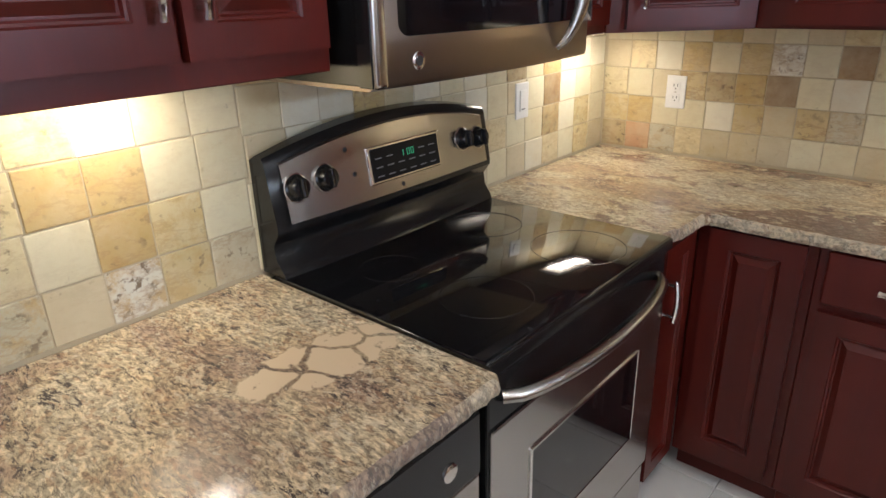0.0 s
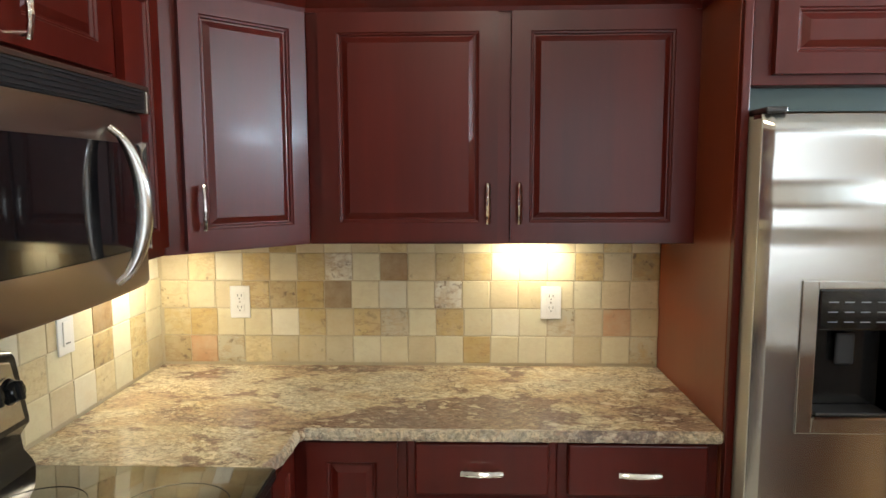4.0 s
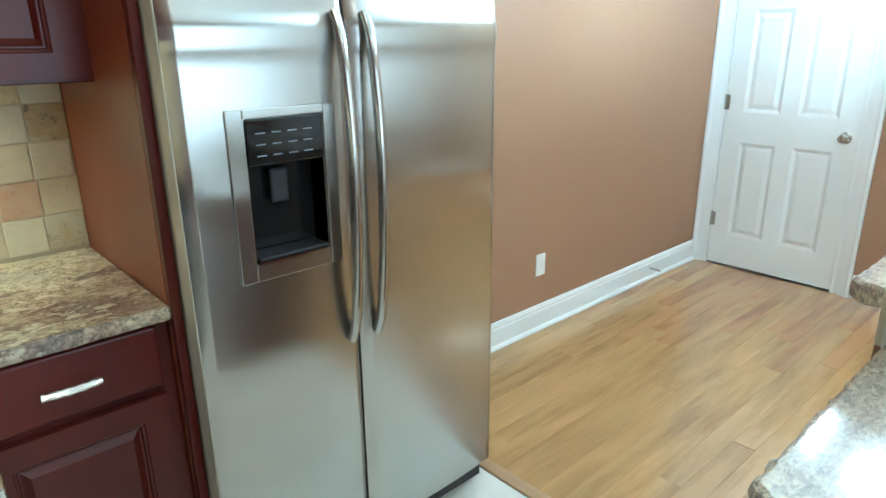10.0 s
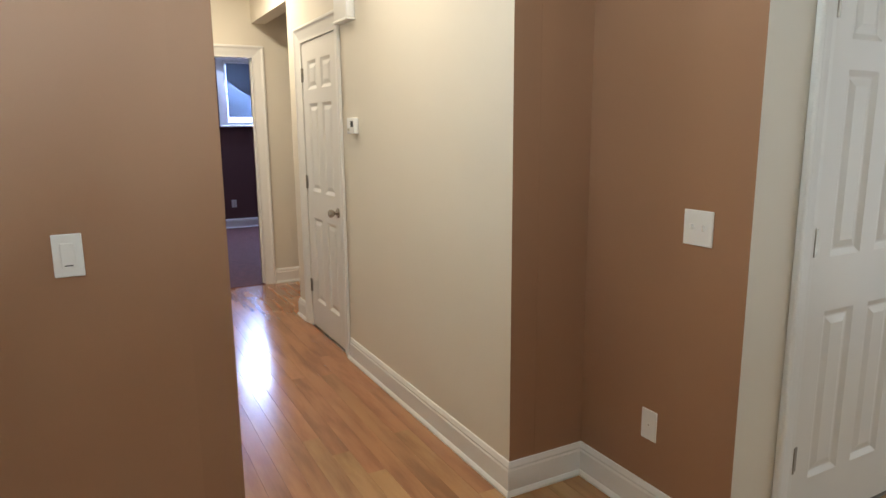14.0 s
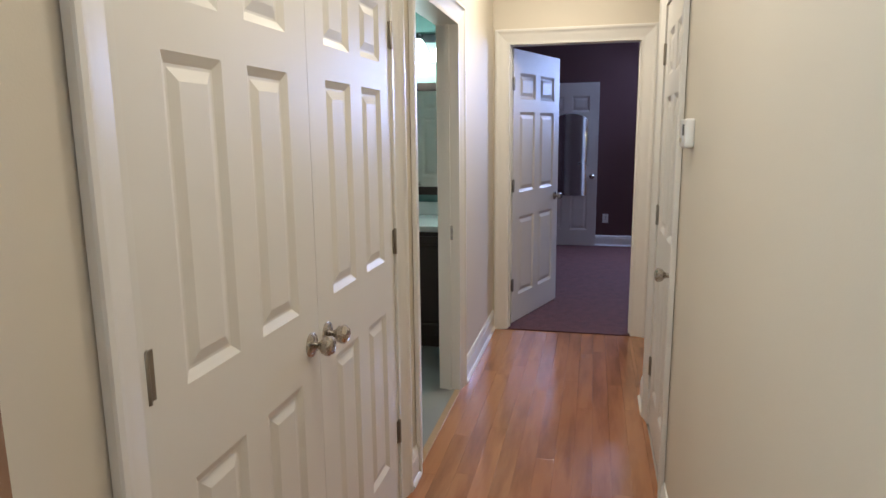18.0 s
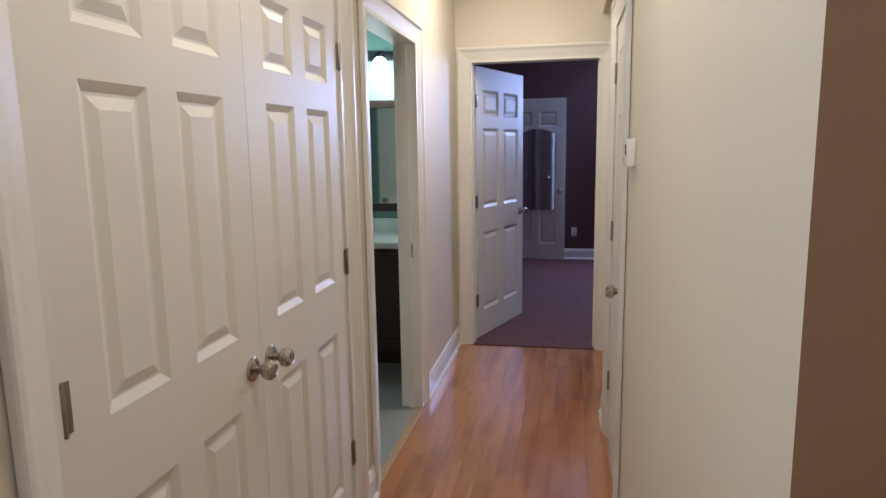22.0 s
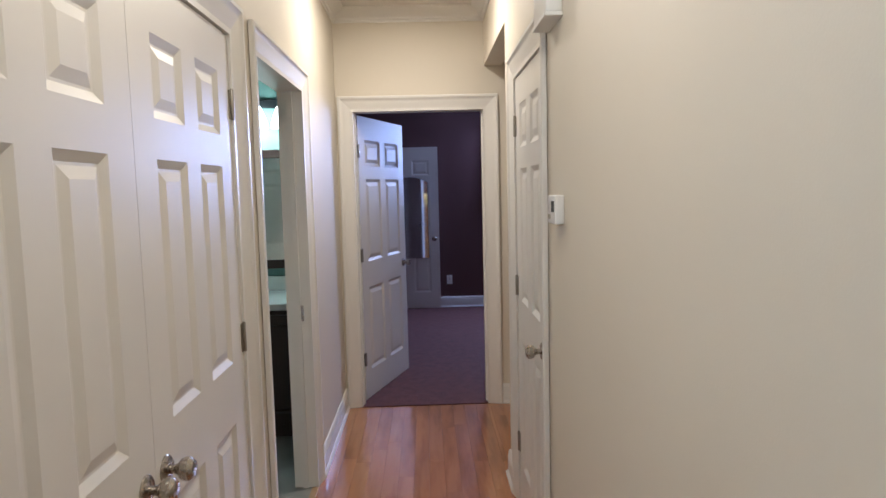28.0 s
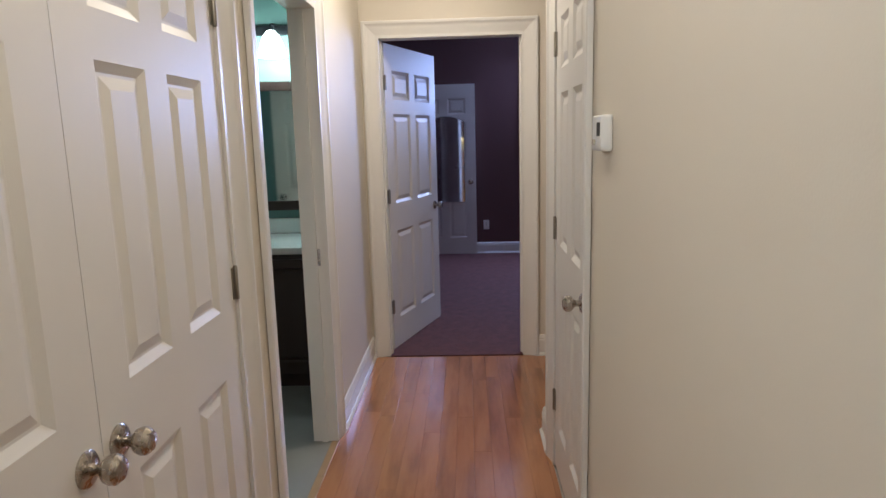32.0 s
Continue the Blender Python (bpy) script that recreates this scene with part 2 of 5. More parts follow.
def granite(name, drift=0.9, dark=0.8, brown=0.5, chunks=1.0, cool=0.0, patch=None, stretch=1.7, shift=0.0, calm=0.0, grit=1.0, rough=0.12, knobbly=0.03, stain=None):
    """Polished granite: drifts of brown, gold and cream, clusters of cream and dark crystals, flecks along the flow."""
    m, t, bs = nodes_of(name)
    tc = t.nodes.new("ShaderNodeTexCoord")
    mv = t.nodes.new("ShaderNodeMapping")
    mv.inputs["Location"].default_value = (shift, shift * 0.7, 0)
    t.links.new(tc.outputs["Object"], mv.inputs[0])
    vec = warped(t, mv.outputs[0], 5.0, 0.07)
    flow = turned(t, vec, drift, (1.0, stretch, 1.0))
    zone = noise_tex(t, turned(t, vec, drift, (1.0, 1.9, 1.0)), 2.6, 7.0, 0.56 + 0.06 * grit)
    lift = 0.10 * (brown - 0.5)
    c = ramp(t, zone, [(0.36 + lift, (0.19, 0.100, 0.066)), (0.43 + lift, (0.32, 0.190, 0.112)), (0.475 + lift, (0.45, 0.315, 0.175)), (0.53 + lift, (0.58, 0.46, 0.275)),
                       (0.60 + lift, (0.64, 0.54, 0.36)), (0.70 + lift, (0.45, 0.40, 0.29))])
    c = mix(t, calm, c, (0.50, 0.445, 0.325))
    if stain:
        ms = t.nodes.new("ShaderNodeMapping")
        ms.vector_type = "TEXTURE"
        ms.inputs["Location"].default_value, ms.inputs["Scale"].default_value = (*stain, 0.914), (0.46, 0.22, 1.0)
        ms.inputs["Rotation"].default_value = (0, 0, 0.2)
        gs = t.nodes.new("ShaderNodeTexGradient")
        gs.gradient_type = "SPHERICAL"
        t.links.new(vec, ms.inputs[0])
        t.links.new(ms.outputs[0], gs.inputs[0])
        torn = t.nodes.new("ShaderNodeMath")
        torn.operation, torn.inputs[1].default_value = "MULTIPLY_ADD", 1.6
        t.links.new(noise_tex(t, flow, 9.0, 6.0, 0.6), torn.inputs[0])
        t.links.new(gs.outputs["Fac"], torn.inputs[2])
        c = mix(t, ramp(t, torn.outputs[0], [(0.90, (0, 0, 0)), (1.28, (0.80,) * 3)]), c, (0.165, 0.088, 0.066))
    grain = noise_tex(t, flow, 80.0, 4.0, 0.72)
    c = mix(t, 0.30 + 0.70 * grit, c, mix(t, 1.0, c, ramp(t, grain, [(0.37, (0.36, 0.33, 0.31)), (0.475, (0.92, 0.91, 0.90)), (0.60, (1.36, 1.34, 1.30))]), "MULTIPLY"))
    _, rnd = cells(t, flow, 70.0)
    c = mix(t, 0.25 + 0.75 * grit, c, mix(t, 1.0, c, ramp(t, rnd, [(0.0, (0.66, 0.65, 0.64)), (0.20, (1.12, 1.12, 1.10)), (0.45, (0.90, 0.89, 0.88)), (0.70, (1.20, 1.18, 1.14)), (0.88, (0.74, 0.62, 0.56))], True), "MULTIPLY"))
    where = noise_tex(t, turned(t, vec, drift, (1.0, 1.8, 1.0)), 4.6, 4.0, 0.6)
    some = ramp(t, where, [(0.47, (0.06 * chunks,) * 3), (0.57, (chunks,) * 3)])
    lump = noise_tex(t, turned(t, vec, drift, (1.0, 1.4, 1.0)), 26.0, 6.0, 0.66)
    c = mix(t, mix(t, 1.0, some, ramp(t, lump, [(0.475, (0, 0, 0)), (0.515, (0.9,) * 3), (0.54, (0, 0, 0))]), "MULTIPLY"), c, (0.10, 0.060, 0.036))
    c = mix(t, mix(t, 1.0, some, ramp(t, lump, [(0.545, (0, 0, 0)), (0.57, (0.9,) * 3)]), "MULTIPLY"), c, (0.74, 0.63, 0.43))
    place = noise_tex(t, flow, 5.0, 5.0, 0.62)
    fleck = noise_tex(t, turned(t, vec, drift, (1.0, stretch * 1.5, 1.0)), 28.0, 7.0, 0.76)
    many = mix(t, 1.0, ramp(t, fleck, [(0.415, (1, 1, 1)), (0.455, (0, 0, 0))]), ramp(t, place, [(0.38, (0.12 * dark,) * 3), (0.56, (dark,) * 3)]), "MULTIPLY")
    c = mix(t, many, c, (0.050, 0.036, 0.028))
    pale = noise_tex(t, flow, 46.0, 6.0, 0.72)
    c = mix(t, ramp(t, pale, [(0.58, (0, 0, 0)), (0.615, (0.65 * grit,) * 3)]), c, (0.70, 0.60, 0.44))
    if patch:
        mp = t.nodes.new("ShaderNodeMapping")
        mp.vector_type = "TEXTURE"
        mp.inputs["Location"].default_value, mp.inputs["Scale"].default_value = (*patch, 0.914), (0.080, 0.185, 1.0)
        mp.inputs["Rotation"].default_value = (0, 0, -0.12)
        gr = t.nodes.new("ShaderNodeTexGradient")
        gr.gradient_type = "SPHERICAL"
        t.links.new(tc.outputs["Object"], mp.inputs[0])
        t.links.new(mp.outputs[0], gr.inputs[0])
        ragged = t.nodes.new("ShaderNodeMath")
        ragged.operation, ragged.inputs[1].default_value = "MULTIPLY_ADD", 1.5
        t.links.new(noise_tex(t, tc.outputs["Object"], 26.0, 4.0, 0.55), ragged.inputs[0])
        t.links.new(gr.outputs["Fac"], ragged.inputs[2])
        split, _ = cells(t, warped(t, turned(t, tc.outputs["Object"], 0.5, (0.85, 1.0, 1.0)), 24.0, 0.030), 11.0, "DISTANCE_TO_EDGE")
        seam = ramp(t, split, [(0.030, (0, 0, 0)), (0.060, (1, 1, 1))])
        near = ramp(t, gr.outputs["Fac"], [(0.02, (0, 0, 0)), (0.08, (1, 1, 1))])
        reach = mix(t, 1.0, near, ramp(t, ragged.outputs[0], [(0.84, (0, 0, 0)), (0.93, (1, 1, 1))]), "MULTIPLY")
        c = mix(t, mix(t, 1.0, mix(t, 1.0, near, ramp(t, ragged.outputs[0], [(0.78, (0, 0, 0)), (0.88, (1, 1, 1))]), "MULTIPLY"), (0.75, 0.75, 0.75), "MULTIPLY"), c, mix(t, 0.35, (0.11, 0.07, 0.04), c))
        c = mix(t, mix(t, 1.0, seam, reach, "MULTIPLY"), c, (0.68, 0.53, 0.34))
    if cool:
        c = mix(t, cool, c, (0.36, 0.345, 0.33))
    t.links.new(c, bs.inputs["Base Color"])
    bs.inputs["Roughness"].default_value = rough
    bs.inputs["Coat Weight"].default_value = 0.15
    bs.inputs["Coat Roughness"].default_value = 0.05
    relief(t, bs, fleck, knobbly, 0.001 if knobbly < 0.1 else 0.012)
    return m


def brushed(name, colour, rough, along="x", aniso=0.4):
    """Brushed steel, its fine lines along one axis."""
    m, t, bs = nodes_of(name)
    s = [240.0, 240.0, 240.0]
    s["xyz".index(along)] = 1.2
    vec, rnd = spot(t, tuple(s))
    n = noise_tex(t, vec, 1.0, 3.0)
    v2, _ = spot(t, (0.5, 0.5, 1.6))
    smear = noise_tex(t, v2, 2.5, 0.8)
    c = ramp(t, smear, [(0.3, tuple(x * 0.92 for x in colour)), (0.7, colour)])
    t.links.new(c, bs.inputs["Base Color"])
    bs.inputs["Metallic"].default_value = 1.0
    bs.inputs["Anisotropic"].default_value = aniso
    tg = t.nodes.new("ShaderNodeTangent")
    tg.direction_type, tg.axis = "RADIAL", "Z"
    t.links.new(tg.outputs[0], bs.inputs["Tangent"])
    mr = t.nodes.new("ShaderNodeMapRange")
    mr.inputs["To Min"].default_value, mr.inputs["To Max"].default_value = rough - 0.015, rough + 0.015
    t.links.new(n, mr.inputs[0])
    t.links.new(mr.outputs[0], bs.inputs["Roughness"])
    relief(t, bs, smear, 0.13, 0.02)
    return m


CHERRY = wood("cherry_wood", (0.040, 0.0042, 0.0028), (0.112, 0.0096, 0.0044), 0.33, "z", 0.03, 0.55, 9.0, cloud=(3.0, 3.0, 1.2), piece=0.16)
CHERRY.node_tree.nodes["Principled BSDF"].inputs["Specular IOR Level"].default_value = 0.37
# one floor oak from pale to red, with dining glare put into colour
OAKS_BY_LIGHT = [wood("oak_floor", (0.365 - 0.030 * k, 0.186 - 0.054 * k, 0.068 - 0.015 * k), (0.555 - 0.05 * k, 0.312 - 0.090 * k, 0.128 - 0.030 * k), 0.20, "x", 0.6, 0.33, 9.0, 0.65, piece=0.09)
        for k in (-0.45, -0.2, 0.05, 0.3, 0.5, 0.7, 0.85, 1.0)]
# side panel cherry, the warm lamp light on it put into its colour
CHERRY_LIT_SIDE = wood("lamp_warmed_cherry", (0.13, 0.026, 0.010), (0.24, 0.052, 0.017), 0.30, "z", 0.05, 0.3, 9.0, cloud=(3.0, 3.0, 1.0), piece=0.1)
STRIP = wood("oak_strip", (0.30, 0.18, 0.09), (0.46, 0.30, 0.16), 0.3, "y", 0.1, 0.1, 22.0)
def two(a, b):
    return [(0.0, a), (0.5, b)]


TILES = {
    "c": stone_tile("cream_travertine", two((0.675, 0.610, 0.401), (0.704, 0.650, 0.440)), 0.2, 0.4),
    "w": stone_tile("pale_travertine", two((0.743, 0.700, 0.538), (0.773, 0.730, 0.568)), 0.1, 0.25),
    "p": stone_tile("pitted_travertine", two((0.704, 0.690, 0.587), (0.723, 0.710, 0.616)), 1.0, 2.4),
    "t": stone_tile("tan_travertine", two((0.558, 0.470, 0.283), (0.587, 0.500, 0.313)), 0.25, 0.5),
    "g": stone_tile("gold_travertine", two((0.635, 0.530, 0.274), (0.666, 0.560, 0.313)), 0.5, 1.4),
    "o": stone_tile("ochre_travertine", two((0.489, 0.350, 0.127), (0.528, 0.390, 0.157)), 0.35, 1.5),
    "v": stone_tile("veined_travertine", two((0.548, 0.410, 0.157), (0.567, 0.430, 0.185)), 0.35, 3.0),
    "m": stone_tile("mottled_travertine", two((0.391, 0.300, 0.137), (0.431, 0.330, 0.157)), 0.6, 2.0),
    "b": stone_tile("brown_travertine", two((0.244, 0.150, 0.068), (0.284, 0.180, 0.083)), 0.2, 0.6),
    "r": stone_tile("rust_travertine", two((0.489, 0.270, 0.127), (0.519, 0.290, 0.146))),
    "k": stone_tile("olive_travertine", two((0.489, 0.450, 0.303), (0.528, 0.480, 0.333)), 0.5, 1.8),
}
GROUT = plain("grout", (0.52, 0.44, 0.29), 0.9, bump=0.4, bump_scale=300)
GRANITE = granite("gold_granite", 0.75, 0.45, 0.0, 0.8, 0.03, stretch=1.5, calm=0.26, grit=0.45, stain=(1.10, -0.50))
GRANITE_LEFT = granite("patched_granite", 0.30, 1.0, 0.25, 0.5, 0.10, (0.415, -1.765), 2.1, 0.4, 0.28, 0.9)
GRANITE_COOL = granite("grey_gold_granite", 0.9, 0.8, 0.5, 0.6, 0.42, calm=0.4, grit=0.7)
GRANITE_EDGE = granite("chiselled_granite", 0.9, 0.6, 0.6, 0.8, 0.14, calm=0.3, grit=0.8, rough=0.42, knobbly=0.8)
FLOOR_TILE = plain("ceramic_floor_tile", (0.76, 0.73, 0.66), 0.25, vary=0.07, scale=5, bump=0.04, bump_scale=60)
BATH_FLOOR = plain("grey_bathroom_floor", (0.24, 0.24, 0.23), 0.35, vary=0.1, scale=4)
FLOOR_GROUT = plain("floor_grout", (0.42, 0.39, 0.34), 0.9, bump=0.3)
STEEL = brushed("brushed_steel", (0.51, 0.485, 0.44), 0.20, "z", 0.97)
STEEL_V = brushed("brushed_steel_upright", (0.60, 0.585, 0.555), 0.22, "x")
BRONZE_STEEL = brushed("warm_brushed_steel", (0.33, 0.27, 0.22), 0.30, "x")
CHROME = plain("polished_nickel", (0.78, 0.75, 0.70), 0.14, 1.0, 0.04, 30)
NICKEL = plain("satin_nickel", (0.46, 0.42, 0.37), 0.27, 1.0, 0.06, 20)
HINGE = plain("hinge_nickel", (0.34, 0.31, 0.26), 0.34, 1.0, 0.08, 20)
BLACK = plain("black_enamel", (0.012, 0.012, 0.012), 0.16, vary=0.1)
BLACK_GLASS = plain("black_glass", (0.006, 0.006, 0.007), 0.05, vary=0.1, coat=0.4)
BLACK_MATT = plain("black_plastic", (0.018, 0.018, 0.019), 0.42, vary=0.1, bump=0.05)
# grey enamel; light reflected off the backsplash is put into its olive tint
GREY_PLASTIC = plain("grey_fridge_side", (0.48, 0.44, 0.34), 0.36, vary=0.05, bump=0.1, bump_scale=400)
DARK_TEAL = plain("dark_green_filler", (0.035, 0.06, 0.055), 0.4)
WHITE = plain("white_gloss_paint", (0.76, 0.735, 0.68), 0.42, vary=0.025, scale=2, bump=0.025, bump_scale=120)
TRIM = plain("white_trim_paint", (0.78, 0.76, 0.71), 0.34, vary=0.025, scale=2, bump=0.02, bump_scale=150)
PLASTIC = plain("white_plastic", (0.80, 0.79, 0.75), 0.35, vary=0.02)
BROWN = plain("brown_wall_paint", (0.335, 0.180, 0.098), 0.6, vary=0.05, scale=0.9, bump=0.10, bump_scale=220)
CREAM = plain("cream_wall_paint", (0.72, 0.66, 0.55), 0.6, vary=0.03, scale=0.9, bump=0.10, bump_scale=220)
CEILING = plain("ceiling_paint", (0.78, 0.75, 0.68), 0.8, vary=0.03, scale=1.2, bump=0.15, bump_scale=150)
PURPLE = plain("purple_wall_paint", (0.115, 0.052, 0.050), 0.6, vary=0.06, scale=1, bump=0.1, bump_scale=200)
CARPET = plain("plum_carpet", (0.105, 0.036, 0.030), 0.95, vary=0.22, scale=14, bump=0.9, bump_scale=420)
TEAL = plain("sea_green_wall_paint", (0.15, 0.27, 0.25), 0.6, vary=0.04, scale=1, bump=0.1, bump_scale=200)
PORCELAIN = plain("white_porcelain", (0.80, 0.80, 0.78), 0.12, vary=0.02)
ESPRESSO = wood("espresso_wood", (0.020, 0.011, 0.009), (0.045, 0.024, 0.019), 0.35, "z", 0.1)
IRON = plain("dark_bronze", (0.035, 0.040, 0.045), 0.38, 0.8, 0.15, 12)
MIRROR = plain("mirror_glass", (0.86, 0.88, 0.88), 0.02, 1.0, 0.0)
SLOT = plain("dark_slot", (0.03, 0.03, 0.03), 0.7)
CLOCK = glow("clock_digits", (0.1, 0.9, 0.45), 0.10)
SHADE = glow("lit_glass_shade", (0.80, 0.91, 1.0), 14.0)
LENS = glow("lit_lamp_lens", (1.0, 0.92, 0.80), 12.0)
DOME = glow("lit_frosted_dome", (1.0, 0.90, 0.74), 30.0)
PUCK = glow("lit_cabinet_lens", (1.0, 0.85, 0.6), 3.0)
OUTSIDE = glow("bright_outdoors", (0.80, 0.90, 1.0), 1.0)
DUSK = glow("blue_outdoors", (0.50, 0.66, 1.0), 5.0)
BULB = glow("lit_bulb_glass", (0.86, 1.0, 0.95), 16.0)
SCREEN = plain("dull_black_glass", (0.007, 0.007, 0.008), 0.32, vary=0.1, spec=0.2)
RING = plain("printed_ring", (0.035, 0.034, 0.032), 0.25)
SLATE = plain("grey_lettering", (0.20, 0.21, 0.23), 0.5)
BLIND = plain("blind_cloth", (0.20, 0.26, 0.34), 0.8, vary=0.04)


# building blocks
def part(name, bm, material, parent, label="", smooth=False):
    me = bpy.data.meshes.new(name)
    bmesh.ops.recalc_face_normals(bm, faces=bm.faces)
    bm.to_mesh(me)
    bm.free()
    for m in material if isinstance(material, (list, tuple)) else (material,):
        me.materials.append(m)
    if smooth:
        me.polygons.foreach_set("use_smooth", [True] * len(me.polygons))
        me.set_sharp_from_angle(angle=radians(35))
    ob = new(name, me)
    ob.parent = parent
    if label:
        ob["label"] = label
    return ob


def thing(name, m, label, category, group="", kind=""):
    return_ob = new(name)
    return_ob.empty_display_size = 0.05
    return_ob.matrix_world = m
    return tagged(return_ob, label, category, group, kind)


def box(bm, x0, x1, y0, y1, z0, z1, bevel=0.0, seg=2):
    vs = [bm.verts.new((x, y, z)) for x in (x0, x1) for y in (y0, y1) for z in (z0, z1)]
    fs = [bm.faces.new([vs[i] for i in q]) for q in ((0, 1, 3, 2), (4, 6, 7, 5), (0, 4, 5, 1), (2, 3, 7, 6), (0, 2, 6, 4), (1, 5, 7, 3))]
    if bevel:
        es = list({e for f in fs for e in f.edges})
        bmesh.ops.bevel(bm, geom=es, offset=bevel, segments=seg, profile=0.5, affect="EDGES")
    return bm


def boxed(*a, **k):
    return box(bmesh.new(), *a, **k)


def lathe(bm, profile, m=None, seg=20):
    """Profile of (radius, height) turned round z, then moved by m."""
    m = m or Matrix()
    rings = []
    for r, h in profile:
        if r < 1e-5:
            rings.append([bm.verts.new(m @ Vector((0, 0, h)))])
        else:
            rings.append([bm.verts.new(m @ Vector((r * math.cos(a), r * math.sin(a), h))) for a in (math.tau * i / seg for i in range(seg))])
    for a, b in zip(rings, rings[1:]):
        for i in range(seg):
            j = (i + 1) % seg
            if len(a) == 1 and len(b) > 1:
                bm.faces.new((a[0], b[i], b[j]))
            elif len(b) == 1 and len(a) > 1:
                bm.faces.new((a[i], a[j], b[0]))
            elif len(a) > 1:
                bm.faces.new((a[i], a[j], b[j], b[i]))
    return bm


def tube(bm, pts, radius, seg=10, flat=1.0):
    """A round bar along points; radius is a number or a list; flat squashes it along its second axis."""
    pts = [Vector(p) for p in pts]
    n = len(pts)
    rings = []
    up = None
    for i, p in enumerate(pts):
        d = (pts[min(i + 1, n - 1)] - pts[max(i - 1, 0)]).normalized()
        if up is None:
            up = d.orthogonal().normalized()
        up = (up - d * up.dot(d)).normalized()
        side = d.cross(up)
        r = radius[i] if isinstance(radius, (list, tuple)) else radius
        rings.append([bm.verts.new(p + (up * math.cos(a) + side * math.sin(a) * flat) * r) for a in (math.tau * k / seg for k in range(seg))])
    for a, b in zip(rings, rings[1:]):
        for k in range(seg):
            bm.faces.new((a[k], a[(k + 1) % seg], b[(k + 1) % seg], b[k]))
    bm.faces.new(rings[0][::-1])
    bm.faces.new(rings[-1])
    return bm


def sweep(bm, path, profile, side=1):
    """A moulding: profile points (out, z) carried along a plan path with mitred corners; out is to its left for side 1."""
    pts = [Vector(p) for p in path]
    cols = []
    for i, p in enumerate(pts):
        dirs = []
        if i > 0:
            dirs.append((pts[i] - pts[i - 1]).normalized())
        if i < len(pts) - 1:
            dirs.append((pts[i + 1] - pts[i]).normalized())
        ns = [Vector((-d.y, d.x)) * side for d in dirs]
        m = ns[0] if len(ns) == 1 else (ns[0] + ns[1]) / (1 + ns[0].dot(ns[1]))
        cols.append([bm.verts.new((p.x + m.x * o, p.y + m.y * o, z)) for o, z in profile])
    k = len(profile)
    for a, b in zip(cols, cols[1:]):
        for j in range(k):
            bm.faces.new((a[j], b[j], b[(j + 1) % k], a[(j + 1) % k]))
    bm.faces.new(cols[0])
    bm.faces.new(cols[-1][::-1])
    return bm


def panelled(bm, w, h, t, us, vs, cells, profile, both=True, bow=0.0):
    """A leaf w by h by t, its front at y = 0 facing -y. us, vs: the lines between stiles, rails and panels; cells: which (i, j) are panels;
    profile: (inset, depth) steps of a panel from its edge inward."""
    def face(y, s):
        vert = {}

        def at(u, v, d=0.0):
            key = (round(u, 5), round(v, 5), round(d, 5))
            if key not in vert:
                vert[key] = bm.verts.new((u, y + s * d, v))
            return vert[key]
        for i in range(len(us) - 1):
            for j in range(len(vs) - 1):
                u0, u1, v0, v1 = us[i], us[i + 1], vs[j], vs[j + 1]
                if (i, j) not in cells:
                    bm.faces.new((at(u0, v0), at(u1, v0), at(u1, v1), at(u0, v1)))
                    continue
                prev = None
                for g, d in profile:
                    ring = [at(u0 + g, v0 + g, d), at(u1 - g, v0 + g, d), at(u1 - g, v1 - g, d), at(u0 + g, v1 - g, d)]
                    if prev:
                        for k in range(4):
                            bm.faces.new((prev[k], prev[(k + 1) % 4], ring[(k + 1) % 4], ring[k]))
                    prev = ring
                bm.faces.new(prev)
        return vert
    face(0.0, 1)
    if both:
        face(t, -1)
    else:
        box_back = [bm.verts.new((u, t, v)) for u, v in ((0, 0), (w, 0), (w, h), (0, h))]
        bm.faces.new(box_back)
    for a, b in (((0, 0), (w, 0)), ((w, 0), (w, h)), ((w, h), (0, h)), ((0, h), (0, 0))):
        bm.faces.new([bm.verts.new(c) for c in ((a[0], 0, a[1]), (b[0], 0, b[1]), (b[0], t, b[1]), (a[0], t, a[1]))])
    bmesh.ops.remove_doubles(bm, verts=bm.verts, dist=1e-5)
    return bm


BASE = [(0, 0), (0.026, 0), (0.026, 0.008), (0.018, 0.020), (0.015, 0.022), (0.015, 0.104), (0.011, 0.112), (0.013, 0.120), (0.006, 0.138), (0, 0.140)]


